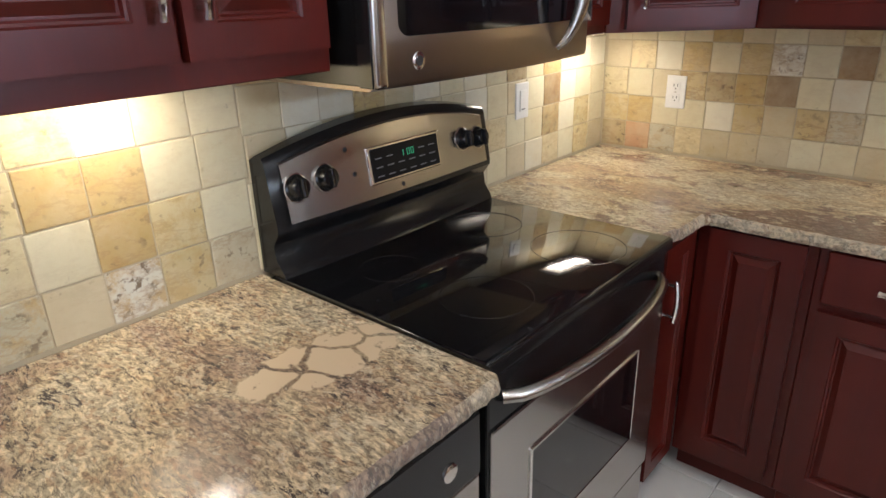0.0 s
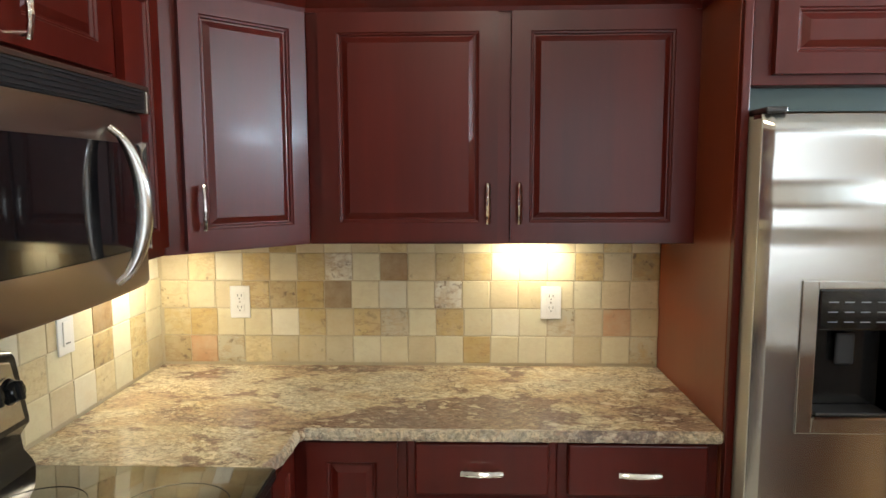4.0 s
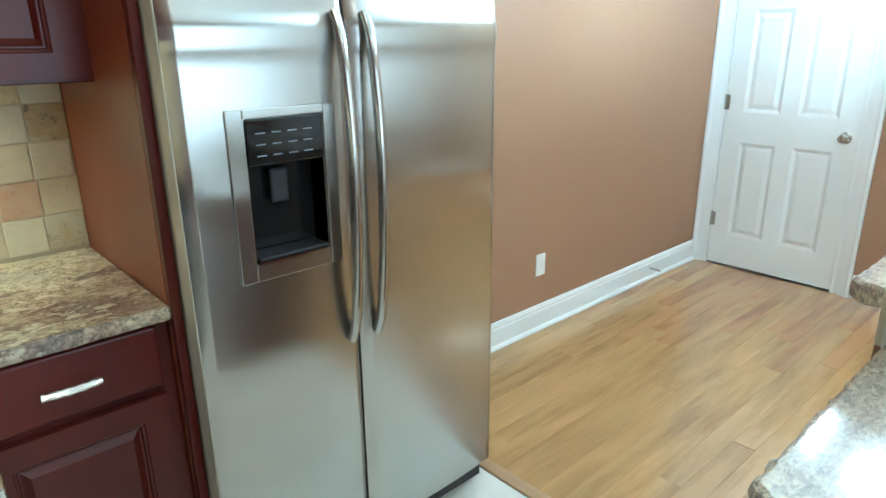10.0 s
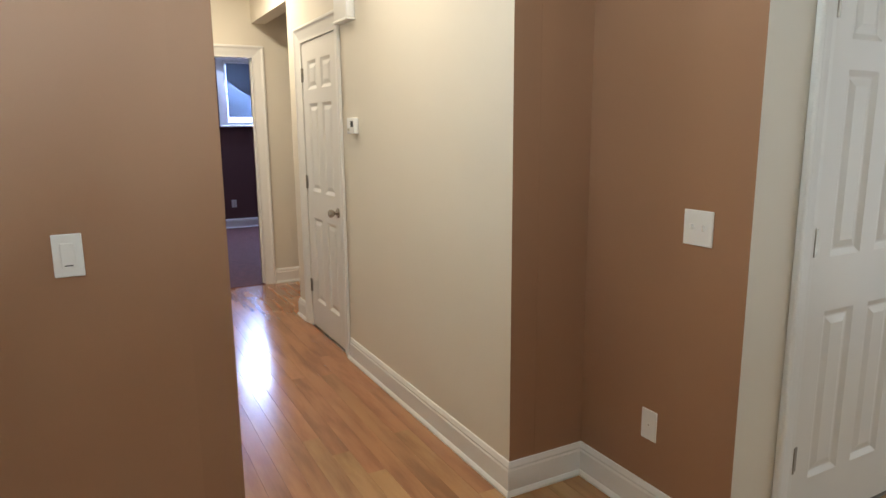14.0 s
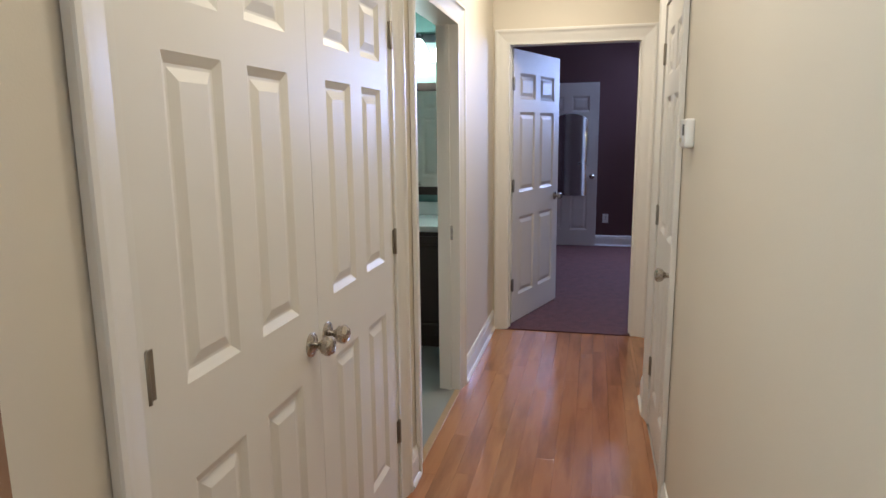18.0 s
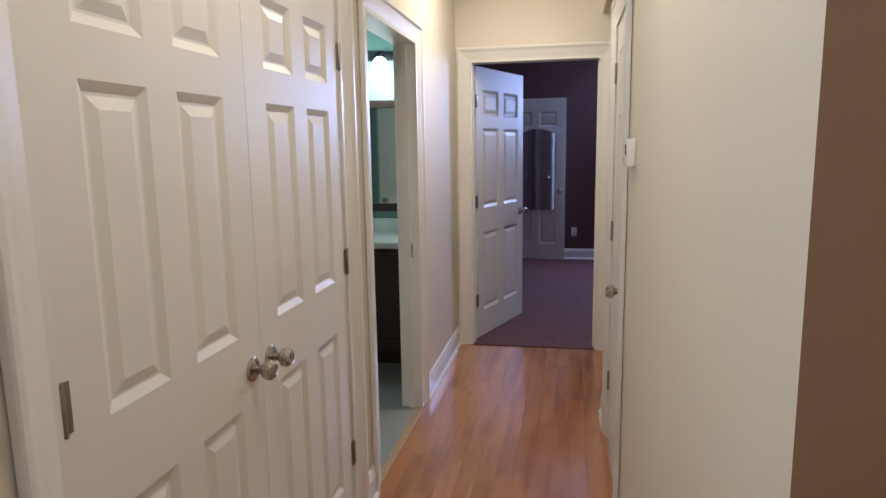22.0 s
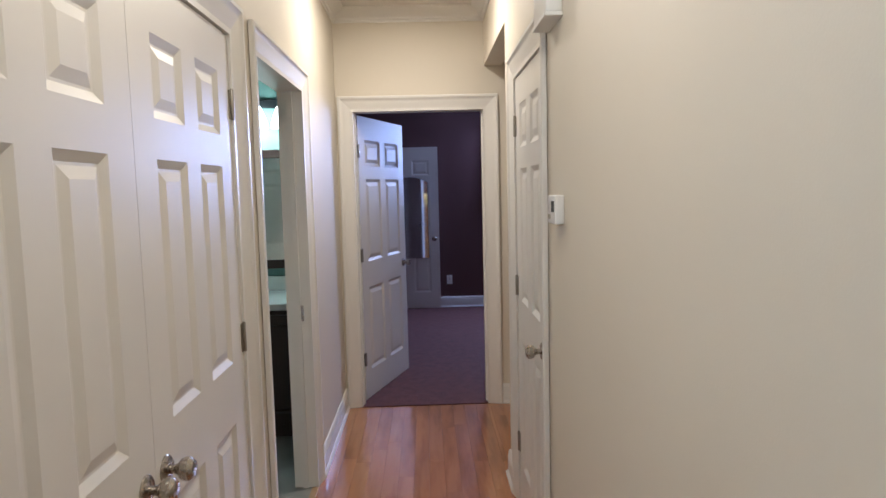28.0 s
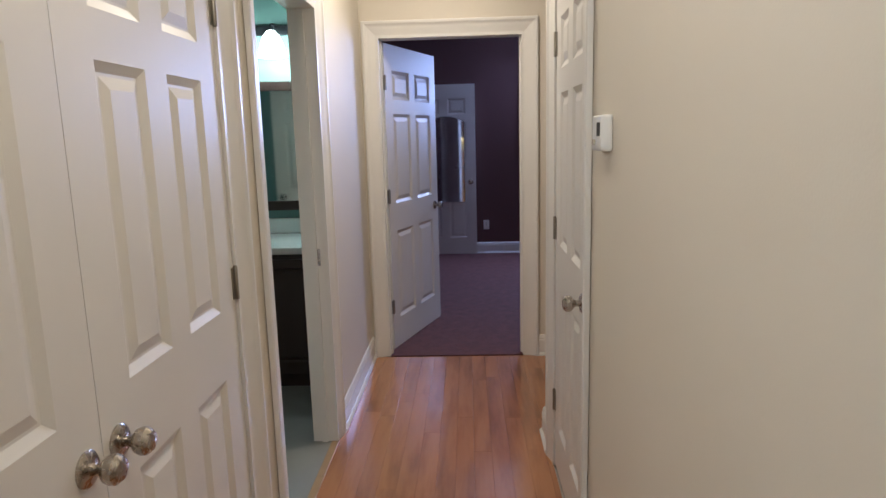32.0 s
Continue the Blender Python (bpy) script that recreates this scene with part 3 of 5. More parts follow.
def casing(bm, w, h, depth, wide=0.085):
    """Door trim on the wall face y = 0 (facing -y) round an opening w by h, with the jamb through the wall."""
    def leg(u0, u1, z0, z1, flip, top=False):
        prof = [(0, 0.0), (0.3, 0.006), (0.55, 0.012), (0.72, 0.014), (0.8, 0.020), (0.95, 0.020), (1.0, 0.016), (1.0, 0.0)]
        rows = []
        for s, d in prof:
            if top:
                z = z0 + (z1 - z0) * s
                e = wide * s
                rows.append((bm.verts.new((u0 - e, -d - 0.003, z)), bm.verts.new((u1 + e, -d - 0.003, z))))
            else:
                u = u0 + (u1 - u0) * s
                rows.append((bm.verts.new((u, -d - 0.003, z0)), bm.verts.new((u, -d - 0.003, z1 + wide * s))))
        for a, b in zip(rows, rows[1:]):
            bm.faces.new((a[0], a[1], b[1], b[0]))
    leg(0, -wide, 0, h, False)
    leg(w, w + wide, 0, h, True)
    leg(0, w, h, h + wide, False, True)
    box(bm, -0.001, 0.018, -0.003, depth, 0, h)
    box(bm, w - 0.018, w + 0.001, -0.003, depth, 0, h)
    box(bm, 0.018, w - 0.018, -0.003, depth, h - 0.018, h + 0.001)
    box(bm, 0.018, 0.030, 0.048, 0.075, 0, h - 0.018)
    box(bm, w - 0.030, w - 0.018, 0.048, 0.075, 0, h - 0.018)
    return bm


def knob(parent, u, z, y=0.0, r=0.027, out=-1):
    """A round door knob on its rosette, standing out along -y from the face y."""
    m = Matrix.Translation((u, y, z)) @ Matrix.Rotation(radians(90 if out < 0 else -90), 4, "X")
    k = part("knob", lathe(bmesh.new(), [(0.011, 0.004), (0.010, 0.020), (0.013, 0.028), (r * 0.86, 0.036), (r, 0.046), (r * 0.98, 0.055), (r * 0.7, 0.064), (0, 0.067)], m, 24), NICKEL, parent, "satin nickel knob", True)
    part("rosette", lathe(bmesh.new(), [(0, 0), (0.033, 0), (0.033, 0.004), (0.028, 0.008), (0.012, 0.010), (0, 0.010)], m, 24), NICKEL, k, "", True)
    return k


def hinge(parent, u, z, y=0.0):
    bm = boxed(u - 0.018, u + 0.024, y - 0.003, y + 0.002, z - 0.045, z + 0.045)
    h = part("hinge", bm, HINGE, parent, "nickel hinge")
    part("hinge_pin", lathe(bmesh.new(), [(0, -0.048), (0.006, -0.046), (0.006, 0.046), (0.004, 0.05), (0, 0.051)], Matrix.Translation((u, y - 0.006, z)), 10), HINGE, h, "", True)


SIX = ((0.012, 0.006), (0.020, 0.010), (0.026, 0.010), (0.050, 0.0025))


def six_panel(w, h=2.03, t=0.035):
    s = 0.113 if w > 0.65 else 0.10
    mid = 0.098 if w > 0.65 else 0.085
    c = (w - 2 * s - mid) / 2
    us = [0, s, s + c, s + c + mid, w - s, w]
    vs = [0, 0.203, 0.815, 1.003, 1.603, 1.695, 1.885, h]
    prof = [(0, 0)] + list(SIX)
    return panelled(bmesh.new(), w, h, t, us, vs, {(i, j) for i in (1, 3) for j in (1, 3, 5)}, prof)


def door(name, m, w, h, label, leaves=1, hinge_side="left", depth=0.12, knob_z=0.915, recess=0.006, with_leaf=True):
    """A cased opening whose wall face is y = 0 facing -y, with its leaf or pair of leaves shut."""
    d = thing(name, m, label, "door", kind="structure")
    part("casing", casing(bmesh.new(), w, h, depth), TRIM, d, "white moulded door casing", True)
    if not with_leaf:
        return d
    lw = (w - 0.036 - 0.006 - 0.002 * (leaves - 1)) / leaves
    for i in range(leaves):
        u0 = 0.021 + i * (lw + 0.002)
        left = (hinge_side == "left") if leaves == 1 else i == 0
        bm = six_panel(lw, h - 0.018 - 0.016)
        bmesh.ops.translate(bm, verts=bm.verts, vec=(u0, recess, 0.012))
        leaf = part("door_leaf", bm, WHITE, d)
        for z in (0.31, 1.07, 1.81):
            hinge(leaf, u0 - 0.002 if left else u0 + lw + 0.002, z, recess)
        kx = (u0 + lw - 0.062) if left else (u0 + 0.062)
        if leaves == 2:
            kx = (u0 + lw - 0.052) if left else (u0 + 0.052)
        knob(leaf, kx, knob_z, recess)
    return d


# the shell of the place
H = 2.75
XD, YL, YR, XE, XF = 5.485, -2.135, -3.153, 9.585, 13.40
XR = 5.492


def wall(name, boxes, material, sides=None, label="", smooth=False):
    """A wall of plain blocks; sides gives another paint to the faces that look along +x, -x, +y or -y."""
    bm = bmesh.new()
    for b in boxes:
        box(bm, *b)
    bmesh.ops.recalc_face_normals(bm, faces=bm.faces)
    mats = [material]
    for way, m in (sides or {}).items():
        if m not in mats:
            mats.append(m)
        v = Vector({"+x": (1, 0, 0), "-x": (-1, 0, 0), "+y": (0, 1, 0), "-y": (0, -1, 0)}[way])
        for f in bm.faces:
            if f.normal.dot(v) > 0.9:
                f.material_index = mats.index(m)
    bmesh.ops.remove_doubles(bm, verts=bm.verts, dist=1e-5)
    ob = part(name, bm, mats, None)
    return tagged(ob, label, "wall", kind="structure")


wall("wall_range", [(-0.12, 0, -6.1, 0.12, 0, H)], BROWN, label="brown painted kitchen wall behind the range")
wall("wall_north", [(0, XD, 0, 0.12, 0, H)], BROWN, label="brown painted wall behind counter and refrigerator")
wall("wall_dining", [(XD, XD + 0.12, -0.085, 0.12, 0, H), (XD, XD + 0.12, -0.895, -0.085, 2.045, H), (XD, XD + 0.12, YL + 0.12, -0.895, 0, H)], BROWN,
     label="brown painted dining wall with a white door")
wall("wall_pantry", [(XD + 0.12, XD + 1.0, 0, 0.12, 0, H), (XD + 0.9, XD + 1.0, YL + 0.12, 0, 0, H)], CREAM, label="plain wall behind the dining door")
wall("wall_hall_left", [(XD, 5.735, YL, YL + 0.12, 0, H), (5.735, 7.180, YL, YL + 0.12, 2.045, H), (7.180, 7.475, YL, YL + 0.12, 0, H), (7.475, 8.365, YL, YL + 0.12, 2.045, H),
                        (8.365, XE, YL, YL + 0.12, 0, H)], CREAM, {"-x": BROWN, "+y": TEAL}, "cream painted hall wall with closet and bathroom doors")
wall("wall_hall_right", [(XR, 7.375, YR - 0.12, YR, 0, H), (7.375, 8.125, YR - 0.12, YR, 2.045, H), (8.125, 8.42, YR - 0.12, YR, 0, H), (8.42, XE, YR - 0.12, YR, 2.36, H)],
     CREAM, {"-x": BROWN}, "cream painted hall wall with a thermostat")
wall("wall_hall_end", [(XE, XE + 0.12, -1.0, -0.9, 0, H), (XE, XE + 0.12, -2.234, -1.0, 0, H), (XE, XE + 0.12, -3.160, -2.234, 2.086, H), (XE, XE + 0.12, -6.1, -3.160, 0, H)],
     CREAM, {"+x": PURPLE}, "cream painted wall at the end of the hall")
wall("wall_side_passage", [(8.30, 8.42, -5.4, YR - 0.12, 0, H), (8.42, XE, -5.4, -5.28, 0, H)], CREAM, label="cream painted walls of a side passage")
wall("wall_niche", [(XR - 0.001, XR + 0.10, -3.515, YR - 0.12, 0, H)], BROWN, label="short brown painted return wall")
wall("wall_closet", [(4.763, XR + 0.10, -3.635, -3.515, 0, H), (4.763, 4.883, -3.808, -3.635, 0, H), (4.763, 4.883, -5.095, -3.808, 2.045, H), (4.763, 4.883, -6.1, -5.095, 0, H)],
     BROWN, {"-x": CREAM}, "brown and cream wall with closet double doors")
wall("wall_closet_back", [(5.46, 5.56, -6.1, -3.635, 0, H)], CREAM, label="plain back wall of the closet")
wall("wall_hall_closet_back", [(XD + 1.0, 7.42, YL + 0.75, YL + 0.85, 0, H), (7.32, 7.42, YL + 0.12, YL + 0.75, 0, H)], CREAM, label="plain back wall of the hall closet")
wall("wall_linen_back", [(7.3, 8.35, YR - 0.85, YR - 0.75, 0, H)], CREAM, label="plain back wall behind the hall door")
wall("wall_south", [(-0.12, 1.6, -6.12, -6.0, 0, H), (1.6, 4.4, -6.12, -6.0, 0, 0.30), (1.6, 4.4, -6.12, -6.0, 2.45, H), (4.4, 4.763, -6.12, -6.0, 0, H)], BROWN, label="brown painted wall with a wide window")
wall("wall_bathroom", [(7.42, XE, -0.72, -0.6, 0, H), (7.42, 7.52, YL + 0.12, -0.72, 0, H), (XE - 0.02, XE, YL + 0.12, -0.72, 0, H)], TEAL, label="sea green painted bathroom walls")
wall("wall_bedroom", [(XF, XF + 0.12, -3.56, -0.6, 0, H), (XF, XF + 0.12, -4.46, -3.56, 0, 1.50), (XF, XF + 0.12, -4.46, -3.56, 2.40, H), (XF, XF + 0.12, -6.1, -4.46, 0, H),
                      (XE + 0.12, XF, -0.72, -0.6, 0, H), (XE + 0.12, XF, -6.1, -5.98, 0, H)], PURPLE, label="dark purple painted bedroom walls")
tagged(part("ceiling", box(box(boxed(-0.12, XE + 0.12, -6.12, 0.12, H, H + 0.1), XE + 0.12, XF + 0.12, -6.1, -0.6, H, H + 0.1), 9.0, 9.1, 0.13, 0.14, H, H + 0.1), CEILING, None), "white painted flat ceiling", "ceiling", kind="structure")
tagged(part("subfloor", boxed(-0.12, XE, -6.12, 0.12, -0.12, -0.014), FLOOR_GROUT, None), "dark bed under the floor boards and tiles", "floor", kind="structure")
tagged(part("bedroom_floor", boxed(XE + 0.03, XF, -6.0, -0.7, -0.12, 0.004), CARPET, None), "plum coloured carpet in the bedroom", "floor", kind="structure")
tagged(part("bathroom_floor", boxed(7.52, XE - 0.02, YL + 0.03, -0.72, -0.1, 0.002), BATH_FLOOR, None), "grey tiled bathroom floor", "floor", kind="structure")
tagged(part("threshold", boxed(2.765, 2.815, -6.0, -0.02, -0.012, 0.006, bevel=0.003), STRIP, None), "oak strip between tile and boards", "floor trim", kind="structure")
tagged(part("threshold", boxed(XE - 0.01, XE + 0.03, -3.142, -2.252, -0.012, 0.007, bevel=0.002), CARPET, None), "dark strip where carpet meets boards", "floor trim", kind="structure")
tagged(part("threshold", boxed(7.495, 8.345, YL - 0.005, YL + 0.03, -0.012, 0.005, bevel=0.002), STRIP, None), "oak strip at the bathroom door", "floor trim", kind="structure")

# mouldings
for path, side in (
        ([(2.80, 0), (XD, 0), (XD, -0.012)], -1), ([(XD, -0.985), (XD, YL), (5.645, YL)], -1),
        ([(7.270, YL), (7.385, YL)], -1), ([(8.455, YL), (XE, YL), (XE, -2.150)], -1),
        ([(7.285, YR), (XR, YR), (XR, -3.515), (4.763, -3.515), (4.763, -3.718)], -1),
        ([(8.42, -3.30), (8.42, YR), (8.215, YR)], -1), ([(XE, -3.248), (XE, -5.28)], -1), ([(4.763, -5.185), (4.763, -6.0)], -1),
        ([(XF, -0.72), (XF, -5.98)], -1)):
    tagged(part("baseboard", sweep(bmesh.new(), path, BASE, side), TRIM, None), "white moulded baseboard with shoe strip", "baseboard", kind="structure")
CROWN = [(0, H), (0.085, H), (0.085, H - 0.012), (0.070, H - 0.020), (0.045, H - 0.040), (0.022, H - 0.062), (0.018, H - 0.075), (0.010, H - 0.080), (0.008, H - 0.092), (0, H - 0.092)]
tagged(part("crown_moulding", sweep(bmesh.new(), [(XD, YL), (XE, YL), (XE, YR), (XR, YR)], CROWN, -1), TRIM, None, smooth=False), "white crown moulding round the hall ceiling", "crown moulding", kind="structure")

# doors
door("door_1", pose(XD, -0.085, 0, 0, 0, -90), 0.81, 2.045, "white six-panel door shut in the brown wall", hinge_side="left")
door("door_2", pose(5.735, YL, 0), 1.445, 2.045, "white six-panel double closet doors in the hall", leaves=2)
door("door_3", pose(8.125, YR, 0, 0, 0, 180), 0.75, 2.045, "white six-panel hall door beside the thermostat", hinge_side="left")
door("door_4", pose(4.763, -3.808, 0, 0, 0, -90), 1.287, 2.045, "white six-panel double closet doors", leaves=2)
bath = door("door_5", pose(7.475, YL, 0), 0.89, 2.045, "white six-panel bathroom door standing open inside", with_leaf=False)
part("strike_plate", boxed(0.866, 0.8735, 0.035, 0.062, 0.88, 0.96), NICKEL, bath, "nickel strike plate")
leaf_bm = six_panel(0.84, 2.01)
bmesh.ops.translate(leaf_bm, verts=leaf_bm.verts, vec=(0, 0, 0.012))
leaf = part("door_leaf", leaf_bm, WHITE, bath)
leaf.matrix_basis = Matrix.Translation((0.058, 0.125, 0)) @ Matrix.Rotation(radians(88), 4, "Z")
knob(leaf, 0.78, 0.93, 0.0)
bed = door("door_6", pose(XE, -2.234, 0, 0, 0, -90), 0.926, 2.086, "white six-panel bedroom door standing open", with_leaf=False)
inner = casing(bmesh.new(), 0.926, 2.086, 0.002)
bmesh.ops.transform(inner, matrix=pose(0.926, 0.120, 0, 0, 0, 180), verts=inner.verts)
part("inner_casing", inner, TRIM, bed, "white casing on the bedroom side", True)
leaf_bm = six_panel(0.878, 2.048)
bmesh.ops.translate(leaf_bm, verts=leaf_bm.verts, vec=(0, 0, 0.012))
leaf = part("door_leaf", leaf_bm, WHITE, bed)
leaf.matrix_basis = Matrix.Translation((0.032, 0.120, 0)) @ Matrix.Rotation(radians(71), 4, "Z")
for z in (0.31, 1.07, 1.81):
    hinge(leaf, 0.0, z, 0.0)
knob(leaf, 0.812, 0.93, 0.0)
knob(leaf, 0.812, 0.93, 0.035, out=1)
far = thing("door_7", pose(XF - 0.05, -2.135, 0, 0, 0, -91.5), "white six-panel door flat against the purple wall", "door", kind="structure")
leaf_bm = six_panel(0.76, 2.05)
bmesh.ops.translate(leaf_bm, verts=leaf_bm.verts, vec=(0, 0, 0.010))
fl = part("door_leaf", leaf_bm, WHITE, far)
knob(fl, 0.695, 0.90, 0.0)

# windows
for i, (m, w, h, glowing) in enumerate(((pose(4.4, -6.0, 0.30, 0, 0, 180), 2.8, 2.15, OUTSIDE), (pose(XF, -3.56, 1.50, 0, 0, -90), 0.9, 0.90, DUSK))):
    win = thing("window_%d" % (i + 1), m, "white framed sash window with daylight behind", "window", kind="structure")
    fb = bmesh.new()
    for a in ((0, 0.045, 0.03, 0.09, 0, h), (w - 0.045, w, 0.03, 0.09, 0, h), (0.045, w - 0.045, 0.03, 0.09, 0, 0.045), (0.045, w - 0.045, 0.03, 0.09, h - 0.045, h), (0.045, w - 0.045, 0.03, 0.09, h / 2 - 0.02, h / 2 + 0.02)):
        box(fb, *a)
    part("window_frame", fb, TRIM, win)
    sb = boxed(-0.09, w + 0.09, -0.05, 0.03, -0.025, 0.0, bevel=0.006)
    for a in ((-0.085, 0, -0.02, -0.003, 0, h + 0.085), (w, w + 0.085, -0.02, -0.003, 0, h + 0.085), (0, w, -0.02, -0.003, h, h + 0.085)):
        box(sb, *a)
    part("window_sill", sb, TRIM, win, "white sill and casing")
    part("pane", boxed(0.045, w - 0.045, 0.095, 0.10, 0.045, h - 0.045), glowing, win, "bright pane")


# kitchen cabinets
def pull(parent, u, z, upright, y=-0.001, size=0.10):
    """A bowed bar pull with a hammered look on two posts."""
    n = 13
    pts, rad = [], []
    for i in range(n):
        s = i / (n - 1) * 2 - 1
        out = 0.030 - 0.006 * s * s
        a = s * size / 2 * 1.12
        pts.append((u, y - out, z + a) if upright else (u + a, y - out, z))
        rad.append(0.0074 + 0.0012 * math.cos(i * 2.4) + 0.0012 * (1 - s * s))
    h = part("handle", tube(bmesh.new(), pts, rad, 8, 0.75), CHROME, parent, "polished nickel bar handle", True)
    for s in (-1, 1):
        a = s * size / 2 * 0.86
        p = (u, z + a) if upright else (u + a, z)
        part("post", tube(bmesh.new(), [(p[0], y, p[1]), (p[0], y - 0.027, p[1])], 0.0045, 8), CHROME, h, "", True)


RAISED = [(0, 0), (0.003, 0.004), (0.007, 0.005), (0.010, 0.011), (0.014, 0.011), (0.030, 0.002)]


def cab_door(parent, u0, u1, z0, z1, name="cabinet_door", y=-0.022, rail=0.055):
    w, h = u1 - u0, z1 - z0
    bm = panelled(bmesh.new(), w, h, 0.02, [0, rail, w - rail, w], [0, rail, h - rail, h], {(1, 1)}, RAISED if w > 0.22 else RAISED[:5], False)
    edge = [e for e in bm.edges if all(abs(v.co.y) < 1e-6 for v in e.verts) and (all(abs(v.co.x) < 1e-6 for v in e.verts) or all(abs(v.co.x - w) < 1e-6 for v in e.verts)
            or all(abs(v.co.z) < 1e-6 for v in e.verts) or all(abs(v.co.z - h) < 1e-6 for v in e.verts))]
    bmesh.ops.bevel(bm, geom=edge, offset=0.005, segments=2, profile=0.5, affect="EDGES")
    bmesh.ops.translate(bm, verts=bm.verts, vec=(u0, y, z0))
    return part(name, bm, CHERRY, parent)


def drawer(parent, u0, u1, z0, z1, y=-0.022):
    bm = boxed(u0, u1, y, y + 0.02, z0, z1, bevel=0.006, seg=3)
    d = part("drawer_front", bm, CHERRY, parent)
    pull(d, (u0 + u1) / 2, (z0 + z1) / 2, False, y)


def cabinet(name, m, w, d, z0, z1, label, group, toe=False):
    """A cabinet body w wide whose front face is y = 0 facing -y; doors are added to it."""
    c = thing(name, m, label, "cabinet", group)
    bm = boxed(0, w, 0, d, z0 + (0.10 if toe else 0), z1, bevel=0.002, seg=1)
    if toe:
        box(bm, 0, w, 0.07, d, z0, z0 + 0.10)
    part("body", bm, CHERRY, c)
    return c


UP0, UP1 = 1.39, 2.075
WALLCAB, BASECAB = "cherry wall cabinets", "cherry base cabinets"
# wall cabinets over the counter beside the refrigerator
c = cabinet("wall_cabinet", pose(0.632, -0.325, 0), 1.150, 0.32, UP0, UP1, "cherry wood wall cabinet with two raised-panel doors", WALLCAB)
a = cab_door(c, 0.040, 0.562, 1.400, 2.060, rail=0.055)
pull(a, 0.534, 1.512, True, -0.022, 0.105)
a = cab_door(c, 0.600, 1.122, 1.400, 2.060, rail=0.055)
pull(a, 0.626, 1.512, True, -0.022, 0.105)
# corner cabinet set across the corner
L = math.hypot(0.302, 0.302)
c = thing("wall_cabinet", pose(0.328, -0.628, 0, 0, 0, 45), "cherry wood corner wall cabinet with one door", "cabinet", WALLCAB)
cb = bmesh.new()
m45 = pose(0.328, -0.628, 0, 0, 0, 45).inverted()
ring = [(0.328, -0.628), (0.630, -0.326), (0.630, -0.004), (0.004, -0.004), (0.004, -0.628)]
lo = [cb.verts.new(m45 @ Vector((x, y, UP0))) for x, y in ring]
hi = [cb.verts.new(m45 @ Vector((x, y, UP1))) for x, y in ring]
cb.faces.new(lo[::-1]), cb.faces.new(hi)
for i in range(5):
    cb.faces.new((lo[i], lo[(i + 1) % 5], hi[(i + 1) % 5], hi[i]))
part("body", cb, CHERRY, c)
a = cab_door(c, 0.050, L - 0.012, 1.400, 2.060, rail=0.052)
pull(a, 0.088, 1.512, True, -0.022, 0.105)
# narrow cabinet beside the microwave, the one over it, and the pair beyond
c = cabinet("wall_cabinet", pose(0.325, -0.838, 0, 0, 0, 90), 0.208, 0.32, UP0, UP1, "narrow cherry wood wall cabinet beside the microwave", WALLCAB)
cab_door(c, 0.018, 0.190, 1.415, 2.055, rail=0.045)
c = cabinet("wall_cabinet", pose(0.325, -1.612, 0, 0, 0, 90), 0.772, 0.32, 1.790, UP1, "cherry wood cabinet over the microwave with two doors", WALLCAB)
a = cab_door(c, 0.025, 0.370, 1.812, 2.055)
pull(a, 0.335, 1.865, True, -0.022, 0.08)
a = cab_door(c, 0.402, 0.747, 1.812, 2.055)
pull(a, 0.437, 1.865, True, -0.022, 0.08)
c = cabinet("wall_cabinet", pose(0.325, -2.40, 0, 0, 0, 90), 0.785, 0.32, UP0, UP1, "cherry wood wall cabinet over the long counter", WALLCAB)
a = cab_door(c, 0.035, 0.503, 1.430, 2.055)
pull(a, 0.478, 1.545, True, -0.022, 0.105)
a = cab_door(c, 0.518, 0.770, 1.430, 2.055, rail=0.05)
pull(a, 0.543, 1.545, True, -0.022, 0.105)
c = cabinet("wall_cabinet", pose(0.325, -3.30, 0, 0, 0, 90), 0.897, 0.32, UP0, UP1, "cherry wood wall cabinet over the long counter", WALLCAB)
for u0, u1 in ((0.035, 0.435), (0.465, 0.862)):
    cab_door(c, u0, u1, 1.430, 2.055)
# refrigerator surround
sp = thing("side_panel", Matrix(), "cherry wood panel between counter and refrigerator", "panel")
part("board", boxed(1.777, 1.792, -0.590, -0.004, 0, UP1, bevel=0.002), CHERRY_LIT_SIDE, sp, "cherry board with warm lamp light in its colour")
part("front_stile", boxed(1.777, 1.799, -0.6155, -0.591, 0, UP1, bevel=0.003), CHERRY, sp, "darker front stile")
c = cabinet("wall_cabinet", pose(1.805, -0.600, 0), 0.915, 0.595, 1.812, UP1 + 0.01, "cherry wood cabinet over the refrigerator", WALLCAB)
a = cab_door(c, 0.048, 0.435, 1.837, 2.045, rail=0.05)
pull(a, 0.405, 1.91, True, -0.022, 0.09)
a = cab_door(c, 0.483, 0.868, 1.837, 2.045, rail=0.05)
pull(a, 0.515, 1.91, True, -0.022, 0.09)
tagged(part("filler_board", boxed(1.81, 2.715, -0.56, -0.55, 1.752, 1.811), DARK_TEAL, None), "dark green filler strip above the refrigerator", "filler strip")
cr = [(0, 0), (0.008, 0), (0.012, 0.012), (0.022, 0.022), (0.040, 0.045), (0.050, 0.052), (0.052, 0.066), (0, 0.066)]
tagged(part("cabinet_crown", sweep(bmesh.new(), [(0.327, -3.30), (0.327, -0.628), (0.632, -0.327), (1.781, -0.327), (1.781, -0.627), (2.722, -0.627), (2.722, -0.02)],
       [(o, z + UP1 - 0.012) for o, z in cr], -1), CHERRY, None), "dark cherry crown moulding along the cabinet tops", "crown moulding", kind="structure")

